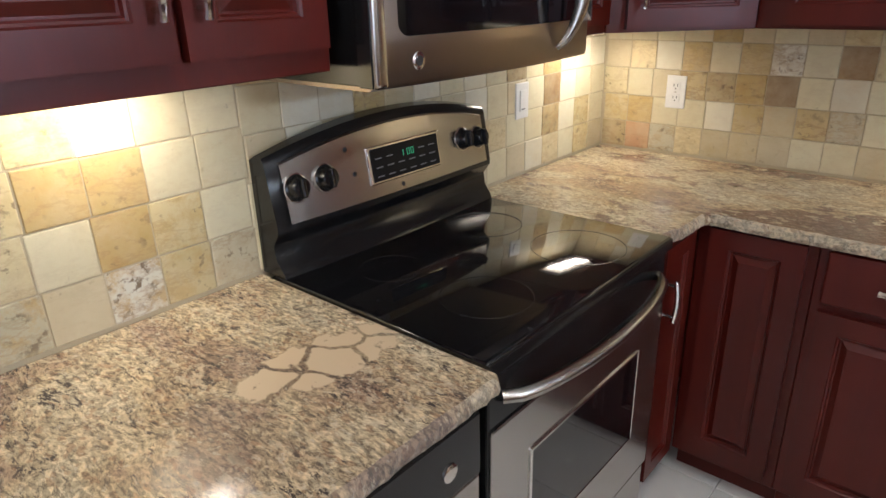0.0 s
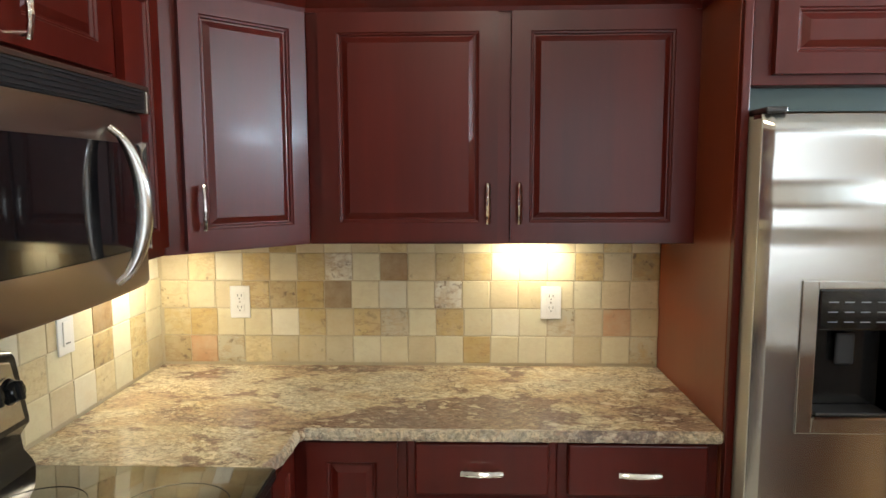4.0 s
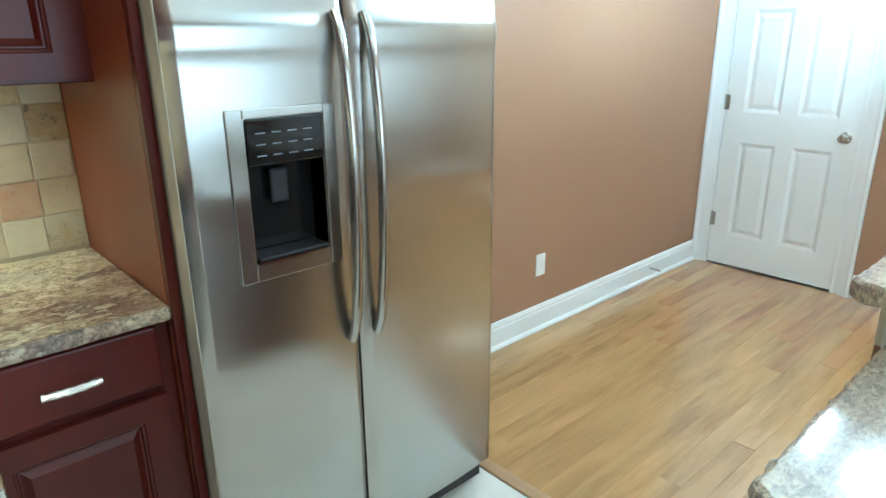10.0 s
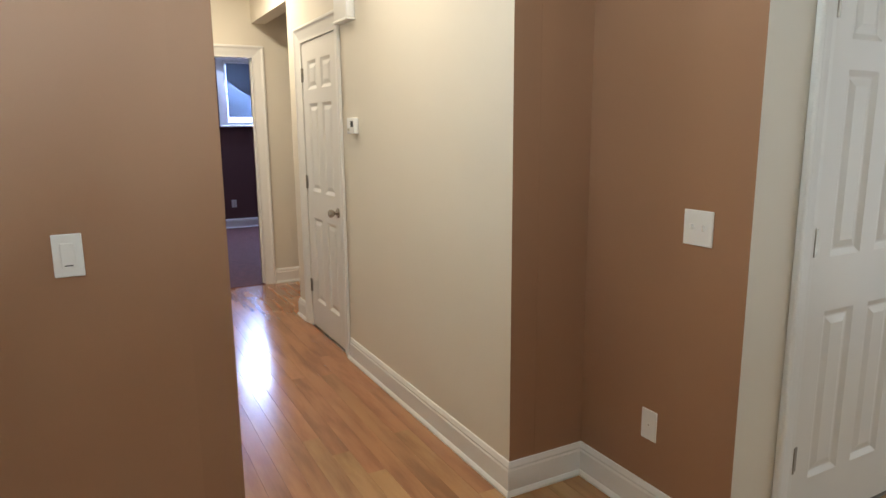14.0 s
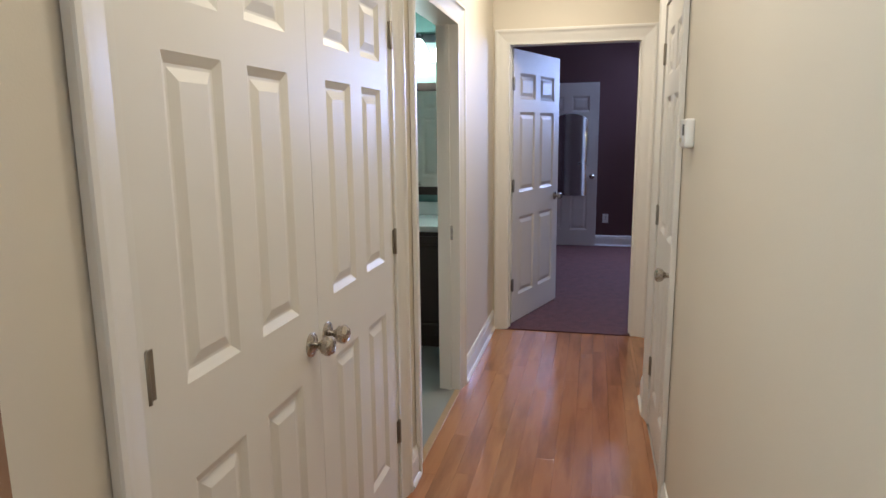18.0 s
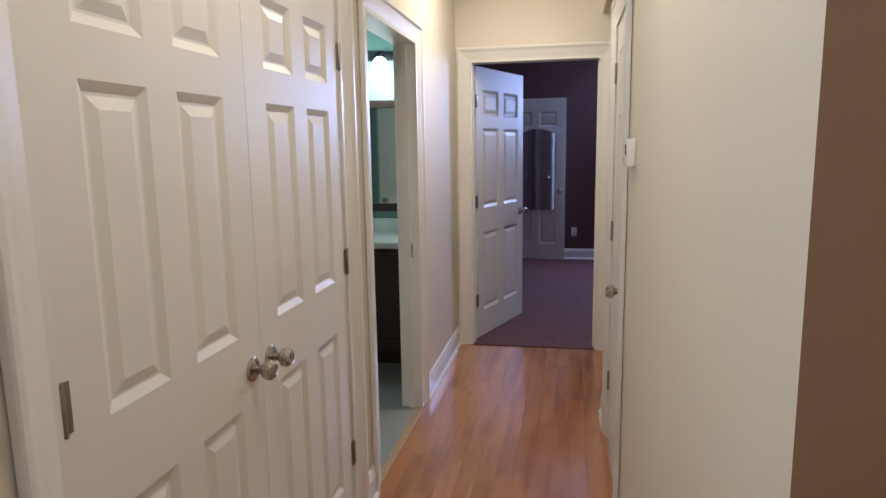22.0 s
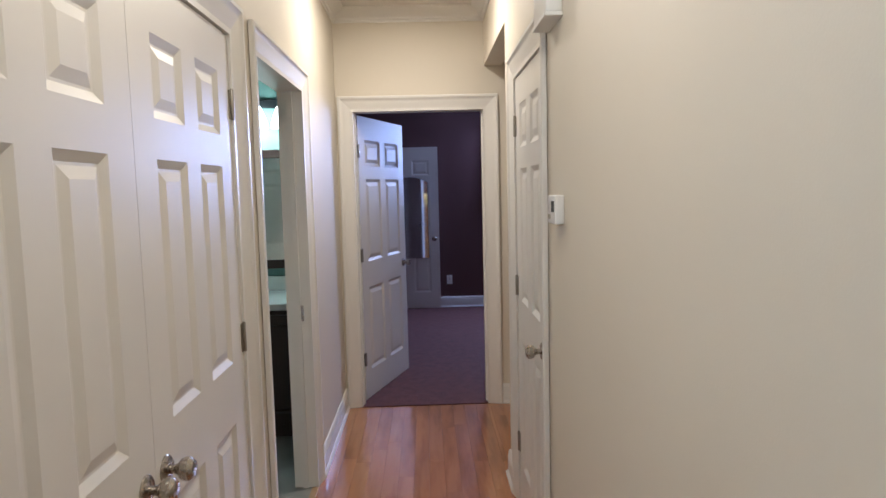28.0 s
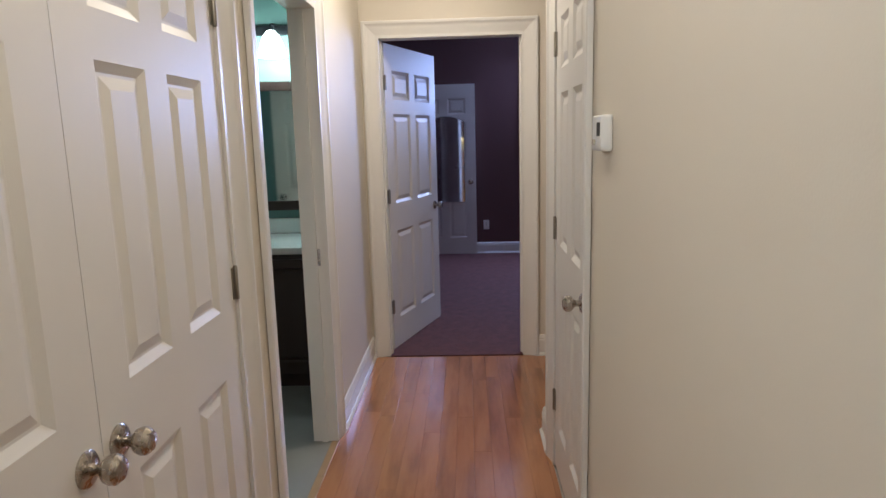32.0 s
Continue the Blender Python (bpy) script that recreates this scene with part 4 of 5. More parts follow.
# base cabinets
C0 = 0.888
c = cabinet("base_cabinet", pose(0.63, -0.574, 0), 0.310, 0.56, 0, C0, "cherry wood base cabinet with a tall narrow door", BASECAB, True)
cab_door(c, 0.038, 0.285, 0.135, 0.880)
c = cabinet("base_cabinet", pose(0.941, -0.574, 0), 0.404, 0.56, 0, C0, "cherry wood base cabinet with drawer and door", BASECAB, True)
drawer(c, 0.022, 0.382, 0.735, 0.880)
a = cab_door(c, 0.022, 0.382, 0.135, 0.712)
pull(a, 0.350, 0.632, True, -0.022)
c = cabinet("base_cabinet", pose(1.346, -0.574, 0), 0.430, 0.56, 0, C0, "cherry wood base cabinet with drawer and door", BASECAB, True)
drawer(c, 0.028, 0.398, 0.735, 0.880)
a = cab_door(c, 0.028, 0.398, 0.135, 0.712)
pull(a, 0.060, 0.632, True, -0.022)
c = cabinet("base_cabinet", pose(0.625, -0.836, 0, 0, 0, 90), 0.220, 0.60, 0, C0, "narrow cherry wood base cabinet beside the range", BASECAB, True)
a = cab_door(c, 0.006, 0.200, 0.135, 0.880, rail=0.045)
pull(a, 0.024, 0.735, True, -0.022, 0.105)
c = cabinet("base_cabinet", pose(0.655, -3.55, 0, 0, 0, 90), 1.30, 0.64, 0, C0, "cherry wood base cabinet under the long counter", BASECAB, True)
for u0, u1 in ((0.03, 0.63), (0.67, 1.27)):
    drawer(c, u0, u1, 0.735, 0.880)
    cab_door(c, u0, u1, 0.135, 0.712)


# counters
def slab(name, ring, z0, z1, material, label, rough=()):
    """A stone slab over a plan ring; the edges named in rough are chipped all along."""
    bm = bmesh.new()
    rnd = random.Random(5)
    pts, chip = [], []
    k = len(ring)
    for i in range(k):
        a, b = Vector(ring[i]), Vector(ring[(i + 1) % k])
        n = max(1, int((b - a).length / 0.016)) if i in rough else 1
        for j in range(n):
            pts.append(a.lerp(b, j / n))
            chip.append(i in rough and j > 0)
    out = []
    for i, p in enumerate(pts):
        d = (pts[(i + 1) % len(pts)] - pts[i - 1]).normalized()
        out.append(Vector((d.y, -d.x)))
    levels = []
    for frac, push in ((0.0, -0.004), (0.12, 0.004), (0.45, 0.007), (0.80, 0.004), (0.95, -0.001), (1.0, -0.006)):
        levels.append([(p.x + o.x * (push + (rnd.uniform(-0.0034, 0.0020) if c else 0)), p.y + o.y * (push + (rnd.uniform(-0.0034, 0.0020) if c else 0)),
                        z0 + (z1 - z0) * frac + (rnd.uniform(-0.002, 0.002) if c and 0 < frac < 0.95 else 0)) for p, o, c in zip(pts, out, chip)])
    ob = thing(name, Matrix(), label, "countertop")
    n = len(pts)
    bm.faces.new([bm.verts.new(v) for v in levels[0]][::-1])
    bm.faces.new([bm.verts.new(v) for v in levels[-1]])
    face = bmesh.new()
    for a, b in zip(levels, levels[1:]):
        for i in range(n):
            k = (i + 1) % n
            into = face if chip[i] or chip[k] else bm
            into.faces.new([into.verts.new(v) for v in (a[i], a[k], b[k], b[i])])
    for one in (bm, face):
        bmesh.ops.remove_doubles(one, verts=one.verts, dist=1e-6)
    part("stone_top", bm, material, ob, "polished stone surface")
    if face.faces:
        part("chiselled_edge", face, GRANITE_EDGE, ob, "rough chiselled stone edge")
    return ob


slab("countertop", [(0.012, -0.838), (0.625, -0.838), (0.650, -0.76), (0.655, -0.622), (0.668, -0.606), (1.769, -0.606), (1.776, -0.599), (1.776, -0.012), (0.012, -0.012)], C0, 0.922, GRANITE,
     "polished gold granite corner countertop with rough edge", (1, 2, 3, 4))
slab("countertop", [(0.012, -3.55), (0.688, -3.55), (0.690, -1.627), (0.677, -1.612), (0.012, -1.612)], C0, 0.922, GRANITE_LEFT, "polished gold granite countertop beside the range", (1, 2))

# peninsula with a raised bar
PY = -1.735
c = cabinet("base_cabinet", pose(2.115, PY - 0.03, 0, 0, 0, -90), 1.90, 0.55, 0, C0, "cherry wood peninsula cabinet under the bar", BASECAB, True)
for u0 in (0.03, 0.65, 1.27):
    cab_door(c, u0, u0 + 0.58, 0.135, 0.845)
slab("countertop", [(2.080, -3.65), (2.695, -3.65), (2.695, PY), (2.120, PY), (2.080, PY - 0.04)], C0, 0.922, GRANITE_COOL, "polished grey and gold granite peninsula countertop", (2, 3, 4))
slab("bar_top", [(2.605, -3.70), (2.865, -3.70), (2.865, -1.70), (2.845, -1.680), (2.63, -1.680), (2.605, -1.70)], 1.020, 1.062, GRANITE_COOL, "raised grey and gold granite bar top", (1, 2, 3, 4, 5))
wall("wall_bar", [(2.705, 2.825, -3.65, -1.715, 0, 1.0195)], BROWN, label="low brown painted wall under the bar top")


# appliances
def bulged(bm, w, h, t, bow, holes=(), nu=16, edge=0.012, crown=0.0):
    """A door whose front bows towards -y by bow in the middle of its width; holes are (u0, u1, z0, z1) cut through its front skin."""
    us = sorted({round(w * i / nu, 5) for i in range(nu + 1)} | {edge, w - edge} | {u for hh in holes for u in hh[:2]})
    vs = sorted({0.0, edge, h - edge, h} | ({round(h - 0.02 * i, 5) for i in range(2, 18)} if crown else set()) | {v for hh in holes for v in hh[2:]})

    def y(u, v):
        s = 2 * u / w - 1
        round_off = max(0.0, 1 - min(u, w - u) / edge) ** 2 + max(0.0, 1 - min(v, h - v) / edge) ** 2
        top = max(0.0, 1 - (h - v) / 0.30)
        return -bow * (1 - s * s) + min(1.0, round_off) * edge * 0.7 + crown * (top * top - 0.40 * math.sin(top * 9.0))
    grid = {(u, v): bm.verts.new((u, y(u, v), v)) for u in us for v in vs}
    for u0, u1 in zip(us, us[1:]):
        for v0, v1 in zip(vs, vs[1:]):
            if any(a <= u0 and u1 <= b and c0 <= v0 and v1 <= d0 for a, b, c0, d0 in holes):
                continue
            bm.faces.new((grid[u0, v0], grid[u1, v0], grid[u1, v1], grid[u0, v1]))
    back = {(u, v): bm.verts.new((u, t, v)) for u in (us[0], us[-1]) for v in (vs[0], vs[-1])}
    bm.faces.new((back[us[0], vs[0]], back[us[0], vs[-1]], back[us[-1], vs[-1]], back[us[-1], vs[0]]))
    for line, ends in (([grid[u, vs[0]] for u in us], (back[us[-1], vs[0]], back[us[0], vs[0]])), ([grid[u, vs[-1]] for u in us], (back[us[-1], vs[-1]], back[us[0], vs[-1]])),
                       ([grid[us[0], v] for v in vs], (back[us[0], vs[-1]], back[us[0], vs[0]])), ([grid[us[-1], v] for v in vs], (back[us[-1], vs[-1]], back[us[-1], vs[0]]))):
        bm.faces.new(line + list(ends))
    return bm


def disc(bm, m, r, h=0.003, seg=24):
    return lathe(bm, [(0, 0), (r, 0), (r, h * 0.6), (r * 0.85, h), (0, h)], m, seg)


OUTX = Matrix.Rotation(radians(90), 4, "X")
# refrigerator, front towards -y
fr = thing("refrigerator", pose(1.800, -0.705, 0), "stainless steel side-by-side refrigerator with an ice dispenser", "refrigerator")
FW, FH, FB = 0.922, 1.63, 0.105
part("body", boxed(0.004, FW - 0.004, 0.075, 0.69, 0.03, 1.735, bevel=0.006), GREY_PLASTIC, fr, "grey enamelled cabinet sides")
part("door_edge", boxed(-0.0025, -0.0002, 0.016, 0.068, FB + 0.01, FB + FH - 0.01), GREY_PLASTIC, fr, "door edge strip, tan from reflected light in its colour")
part("kick_grille", boxed(0.01, FW - 0.01, 0.05, 0.075, 0.025, 0.095), BLACK_MATT, fr, "black kick grille")
for u in (0.03, FW - 0.03):
    part("foot", lathe(bmesh.new(), [(0, 0), (0.022, 0), (0.022, 0.012), (0.010, 0.018), (0.010, 0.05), (0, 0.05)], Matrix.Translation((u, 0.14, 0)), 14), BLACK_MATT, fr)
    part("hinge_cover", boxed(u - 0.026, u + 0.026, 0.01, 0.11, 1.736, 1.752, bevel=0.005), RING, fr)
SPLIT = 0.416
hole = (0.140, 0.328, 0.90, 1.215)
bm = bulged(bmesh.new(), SPLIT - 0.003, FH, 0.068, 0.010, [hole], edge=0.022, crown=0.012)
bmesh.ops.translate(bm, verts=bm.verts, vec=(0, 0, FB))
ld = part("door", bm, STEEL, fr, "brushed steel freezer door", True)
bm = bulged(bmesh.new(), FW - SPLIT - 0.003, FH, 0.068, 0.012, edge=0.022, crown=0.012)
bmesh.ops.translate(bm, verts=bm.verts, vec=(SPLIT + 0.003, 0, FB))
rd = part("door", bm, STEEL, fr, "brushed steel refrigerator door", True)
u0, u1, v0, v1 = hole[0], hole[1], hole[2] + FB, hole[3] + FB
bm = boxed(u0 - 0.002, u1 + 0.002, -0.006, 0.062, v0, v1)
lip = [f for f in bm.faces if f.calc_center_median().y < -0.005]
inner = bmesh.ops.inset_individual(bm, faces=lip, thickness=0.005)
deep = bmesh.ops.extrude_face_region(bm, geom=lip)
bmesh.ops.translate(bm, verts=[v for v in deep["geom"] if isinstance(v, bmesh.types.BMVert)], vec=(0, 0.060, 0))
bmesh.ops.delete(bm, geom=lip, context="FACES")
part("dispenser", bm, BLACK, ld, "black dispenser recess")
part("control_panel", boxed(u0 + 0.001, u1 - 0.001, -0.014, 0.02, v1 - 0.098, v1 + 0.002, bevel=0.004), BLACK_GLASS, ld, "black control panel")
bm = bmesh.new()
for i in range(3):
    for j in range(4):
        box(bm, u0 + 0.022 + 0.038 * j, u0 + 0.044 + 0.038 * j, -0.0153, -0.0143, v1 - 0.030 - 0.024 * i, v1 - 0.0275 - 0.024 * i)
tagged(part("panel_lettering", bm, SLATE, ld, "small grey panel lettering"), kind="stuff")
part("drip_tray", boxed(u0 + 0.006, u1 - 0.006, -0.016, 0.05, v0 + 0.006, v0 + 0.014, bevel=0.002), BLACK_MATT, ld)
part("paddle", boxed(0.210, 0.257, 0.030, 0.040, v0 + 0.12, v0 + 0.20, bevel=0.006), BLACK_MATT, ld, "dark dispenser paddle")
bm = bmesh.new()
g = 0.040
for a in ((u0 - g, u0 - 0.003, v0 - g, v1 + 0.022), (u1 + 0.003, u1 + g * 0.85, v0 - g, v1 + 0.022), (u0 - 0.003, u1 + 0.003, v0 - g, v0 - 0.002), (u0 - 0.003, u1 + 0.003, v1 + 0.003, v1 + 0.022)):
    box(bm, a[0], a[1], -0.0135, -0.002, a[2], a[3], bevel=0.002)
part("dispenser_frame", bm, STEEL, ld, "brushed steel dispenser frame")
part("cavity_lip", boxed(u0 + 0.003, u1 - 0.003, -0.016, -0.008, v0 - 0.003, v0 + 0.004), CHROME, ld, "bright lip")
for ob, u in ((ld, SPLIT - 0.037), (rd, SPLIT + 0.043)):
    pts = [(u, -0.008 - 0.048 * math.sin(math.pi * min(1, max(0, s))) ** 0.55, 0.745 + 0.79 * s) for s in (i / 22 for i in range(23))]
    part("handle", tube(bmesh.new(), pts, 0.0150, 12, 0.85), STEEL, ob, "bowed steel bar handle", True)
part("badge", disc(bmesh.new(), Matrix.Translation((FW - 0.072, -0.0005, 1.655)) @ OUTX, 0.017, 0.004), CHROME, rd, "round silver badge", True)
part("badge_mark", disc(bmesh.new(), Matrix.Translation((FW - 0.072, -0.0046, 1.655)) @ OUTX, 0.010, 0.0008), GREY_PLASTIC, rd)

# microwave over the range, front towards +x
mw = thing("microwave", pose(0.400, -1.588, 1.357, 0, 0, 90), "stainless over-range microwave with a bowed handle", "microwave")
MW, MH = 0.728, 0.425
part("body", boxed(0.004, MW - 0.004, 0.03, 0.395, 0.004, MH, bevel=0.003), BLACK, mw, "black enamel case")
part("vent_grille", boxed(0, MW, -0.012, 0.03, MH - 0.055, MH, bevel=0.003), BLACK_MATT, mw, "black vent grille")
bm = bmesh.new()
for i in range(5):
    box(bm, 0.02, MW - 0.02, -0.016, -0.011, MH - 0.049 + 0.009 * i, MH - 0.045 + 0.009 * i)
part("vent_slats", bm, BLACK_MATT, mw)
bm = bmesh.new()
box(bm, 0.030, MW, -0.018, 0.03, MH - 0.008, MH + 0.002, bevel=0.002)
box(bm, MW - 0.012, MW + 0.001, -0.018, 0.0, MH - 0.056, MH - 0.0085, bevel=0.002)
part("vent_frame", bm, BRONZE_STEEL, mw, "thin brushed steel frame of the vent")
part("vent_end", boxed(-0.001, 0.030, -0.018, 0.012, MH - 0.056, MH + 0.002, bevel=0.006, seg=3), STEEL_V, mw, "bright rounded end of the vent", True)
wh = (0.058, 0.712, 0.085, 0.303)
bm = bulged(bmesh.new(), MW, MH - 0.057, 0.03, 0.028, [wh], 20, 0.010)
dr = part("door", bm, BRONZE_STEEL, mw, "brushed steel door frame", True)
bm = bmesh.new()
cols = []
for i in range(17):
    u = wh[0] + (wh[1] - wh[0]) * i / 16
    s = 2 * u / MW - 1
    yy = -0.028 * (1 - s * s) + 0.003
    cols.append((bm.verts.new((u, yy, wh[2])), bm.verts.new((u, yy, wh[3]))))
for p, q in zip(cols, cols[1:]):
    bm.faces.new((p[0], q[0], q[1], p[1]))
part("window", bm, BLACK_GLASS, dr, "black glass window", True)
for cu, du in ((wh[0], 1), (wh[1], -1)):
    for cv, dv in ((wh[2], 1), (wh[3], -1)):
        bm = bmesh.new()
        rim = [(cu - du * 0.001, cv - dv * 0.001)] + [(cu + du * 0.024 * (1 - math.cos(k * math.pi / 12)), cv + dv * 0.024 * (1 - math.sin(k * math.pi / 12))) for k in range(7)]
        sheets = [[bm.verts.new((u, -0.028 * (1 - (2 * u / MW - 1) ** 2) + y, v)) for u, v in rim] for y in (0.0004, 0.006)]
        bm.faces.new(sheets[0]), bm.faces.new(sheets[1][::-1])
        for k in range(8):
            bm.faces.new((sheets[0][k], sheets[0][(k + 1) % 8], sheets[1][(k + 1) % 8], sheets[1][k]))
        part("window_corner", bm, BRONZE_STEEL, dr)
part("edge_strip", boxed(-0.001, 0.030, -0.012, 0.012, 0.002, MH - 0.06, bevel=0.009, seg=3), STEEL_V, dr, "bright rounded edge strip", True)
part("latch_strip", boxed(0.713, 0.719, -0.012, 0.004, wh[2] - 0.005, wh[3] + 0.005), CHROME, dr)
pts, rad = [], []
for i in range(21):
    s = i / 20 * 2 - 1
    pts.append((0.548 + 0.030 * (1 - s * s), -0.024 - 0.046 * (1 - s * s) ** 0.6, 0.18 + 0.150 * s))
    rad.append(0.007 + 0.010 * (1 - s * s))
part("handle", tube(bmesh.new(), pts, rad, 12), STEEL, dr, "large bowed steel handle", True)
part("badge", disc(bmesh.new(), Matrix.Translation((0.098, -0.014, 0.043)) @ OUTX, 0.016, 0.004), CHROME, dr, "round silver badge", True)
part("badge_mark", disc(bmesh.new(), Matrix.Translation((0.098, -0.0181, 0.043)) @ OUTX, 0.009, 0.0008), BLACK_MATT, dr)
bm = bmesh.new()
for i in range(6):
    for j in range(2):
        box(bm, 0.672 + 0.011 * j, 0.679 + 0.011 * j, -0.0095, -0.004, 0.11 + 0.03 * i, 0.116 + 0.03 * i)
tagged(part("key_lettering", bm, SLATE, dr, "tiny grey key lettering"), kind="stuff")
part("base_pan", boxed(0.01, MW - 0.01, 0.02, 0.39, -0.004, 0.006), BRONZE_STEEL, mw, "dull steel base pan")
part("door_side", boxed(-0.0045, -0.0012, -0.002, 0.03, 0.004, MH - 0.06), BLACK, mw, "black door side")

# range, front towards +x
rg = thing("range", pose(0.655, -1.603, 0, 0, 0, 90), "black and stainless electric range with a glass cooktop", "range")
RW = 0.756
part("body", boxed(0.002, RW - 0.002, 0.050, 0.645, 0.03, 0.905, bevel=0.004), BLACK, rg, "black enamel sides")
ck = part("cooktop", boxed(-0.004, RW + 0.004, -0.002, 0.60, 0.905, 0.926, bevel=0.006, seg=3), BLACK_GLASS, rg, "black glass cooktop", True)
for u, y, r in ((0.560, 0.150, 0.115), (0.205, 0.160, 0.098), (0.190, 0.42, 0.075), (0.555, 0.43, 0.098)):
    bm = bmesh.new()
    for q in (r,):
        lathe(bm, [(q - 0.0008, 0), (q + 0.0008, 0), (q + 0.0008, 0.0004), (q - 0.0008, 0.0004), (q - 0.0008, 0)], Matrix.Translation((u, y, 0.9262)), 48)
    part("burner_ring", bm, RING, ck, "printed grey burner ring")
part("cooktop_edge", boxed(-0.003, RW + 0.003, -0.006, 0.002, 0.895, 0.922, bevel=0.003), BLACK, rg)


def arch(u):
    s = 2 * u / RW - 1
    return 1 - s * s


bm = bmesh.new()
n = 24
rows = []
for i in range(n + 1):
    u = -0.002 + (RW + 0.004) * i / n
    top = 1.182 + 0.050 * arch(min(max(u, 0), RW))
    bow = 0.012 * arch(min(max(u, 0), RW))
    rows.append([bm.verts.new(c) for c in ((u, 0.560 - bow, 0.926), (u, 0.566 - bow, 0.940), (u, 0.586 - bow, 0.965), (u, 0.590 - bow, 1.00), (u, 0.567 - bow, 1.030), (u, 0.567 - bow, 1.045), (u, 0.590 - bow, top), (u, 0.598 - bow, top + 0.012), (u, 0.62, top + 0.016), (u, 0.642, top + 0.004), (u, 0.642, 0.926))])
for p, q in zip(rows, rows[1:]):
    for j in range(11):
        k = (j + 1) % 11
        bm.faces.new((p[j], q[j], q[k], p[k]))
bm.faces.new(rows[0][::-1]), bm.faces.new(rows[-1])
part("backguard", bm, BLACK, rg, "black curved backguard", True)
bm = bmesh.new()
rows = []
for i in range(n + 1):
    u = 0.030 + (RW - 0.055) * i / n
    top = 1.172 + 0.050 * arch(u)
    bow = 0.012 * arch(u)
    rows.append([bm.verts.new(c) for c in ((u, 0.5645 - bow, 1.044), (u, 0.5595 - bow, 1.048), (u, 0.583 - bow, top - 0.004), (u, 0.588 - bow, top))])
for p, q in zip(rows, rows[1:]):
    for j in range(3):
        bm.faces.new((p[j], q[j], q[j + 1], p[j + 1]))
con = part("console", bm, STEEL_V, rg, "brushed steel control console", True)


def on_console(u, z):
    s = (z - 1.048) / (0.12 + 0.050 * arch(u))
    return 0.5595 - 0.012 * arch(u) + 0.0235 * s


tilt = Matrix.Rotation(radians(90 - 9), 4, "X")
for u, z in ((0.058, 1.122), (0.137, 1.128), (0.628, 1.128), (0.700, 1.120)):
    m = Matrix.Translation((u, on_console(u, z), z)) @ tilt
    k = part("control_knob", lathe(bmesh.new(), [(0.030, 0), (0.030, 0.004), (0.026, 0.008), (0.024, 0.022), (0.020, 0.027), (0, 0.028)], m, 24), BLACK, con, "black control knob", True)
    bm = boxed(-0.006, 0.006, -0.022, 0.022, 0.020, 0.036, bevel=0.004)
    bmesh.ops.transform(bm, matrix=m, verts=bm.verts)
    part("knob_grip", bm, BLACK, k)
    part("knob_ring", lathe(bmesh.new(), [(0.030, -0.002), (0.033, -0.002), (0.033, 0.003), (0.030, 0.0035)], m, 28), CHROME, k, "chrome knob ring", True)
m = Matrix.Translation((0.392, on_console(0.392, 1.125), 1.125)) @ Matrix.Rotation(radians(-9), 4, "X")
bm = boxed(-0.128, 0.128, -0.004, 0.004, -0.046, 0.046, bevel=0.003)
bmesh.ops.transform(bm, matrix=m, verts=bm.verts)
part("display_frame", bm, CHROME, con, "bright display frame")
bm = boxed(-0.120, 0.120, -0.0065, 0.0, -0.040, 0.040, bevel=0.002)
bmesh.ops.transform(bm, matrix=m, verts=bm.verts)
ds = part("display", bm, SCREEN, con, "black glass display")
bm = bmesh.new()
for i, c0 in enumerate(("1", "0", "6")):
    x = -0.012 + 0.014 * i
    for a in ((x, x + 0.0015, 0.006, 0.022), (x + 0.008, x + 0.0095, 0.006, 0.022), (x, x + 0.0095, 0.0205, 0.022), (x, x + 0.0095, 0.006, 0.0075))[:4 if c0 != "1" else 1]:
        box(bm, a[0], a[1], -0.0072, -0.0066, a[2], a[3])
bmesh.ops.transform(bm, matrix=m, verts=bm.verts)
part("clock_digits", bm, CLOCK, ds, "green clock digits")
bm = bmesh.new()
for i in range(6):
    for j in range(3):
        if not (1 < i < 4 and j == 2):
            box(bm, -0.108 + 0.038 * i, -0.086 + 0.038 * i, -0.0072, -0.0066, -0.030 + 0.022 * j, -0.027 + 0.022 * j)
bmesh.ops.transform(bm, matrix=m, verts=bm.verts)
tagged(part("display_lettering", bm, SLATE, ds, "faint grey key lettering"), kind="stuff")
for u, z in ((0.205, 1.178), (0.222, 1.118), (0.372, 1.062)):
    part("console_mark", disc(bmesh.new(), Matrix.Translation((u, on_console(u, z) - 0.0003, z)) @ tilt, 0.006, 0.001, 12), BLACK_MATT, con)
# oven door and drawer
od = part("oven_door", boxed(0.004, RW - 0.004, 0.005, 0.049, 0.235, 0.885, bevel=0.006), BLACK, rg, "black oven door top band")
part("door_skin", boxed(0.008, RW - 0.008, -0.001, 0.005, 0.240, 0.775, bevel=0.003), STEEL_V, od, "brushed steel door front")
part("oven_window", boxed(0.14, RW - 0.14, -0.004, -0.0005, 0.40, 0.66, bevel=0.002), BLACK_GLASS, od, "black oven window")
bm = bmesh.new()
for a in ((0.135, 0.142, 0.395, 0.665), (RW - 0.142, RW - 0.135, 0.395, 0.665), (0.142, RW - 0.142, 0.395, 0.402), (0.142, RW - 0.142, 0.658, 0.665)):
    box(bm, a[0], a[1], -0.0055, -0.0008, a[2], a[3], bevel=0.0015)
part("window_trim", bm, CHROME, od, "bright window trim")
pts = [(0.045 + (RW - 0.090) * i / 24, 0.004 - 0.066 * math.sin(math.pi * i / 24) ** 0.5, 0.835) for i in range(25)]
part("oven_handle", tube(bmesh.new(), pts, 0.0145, 12, 0.8), STEEL, od, "bowed steel oven handle", True)
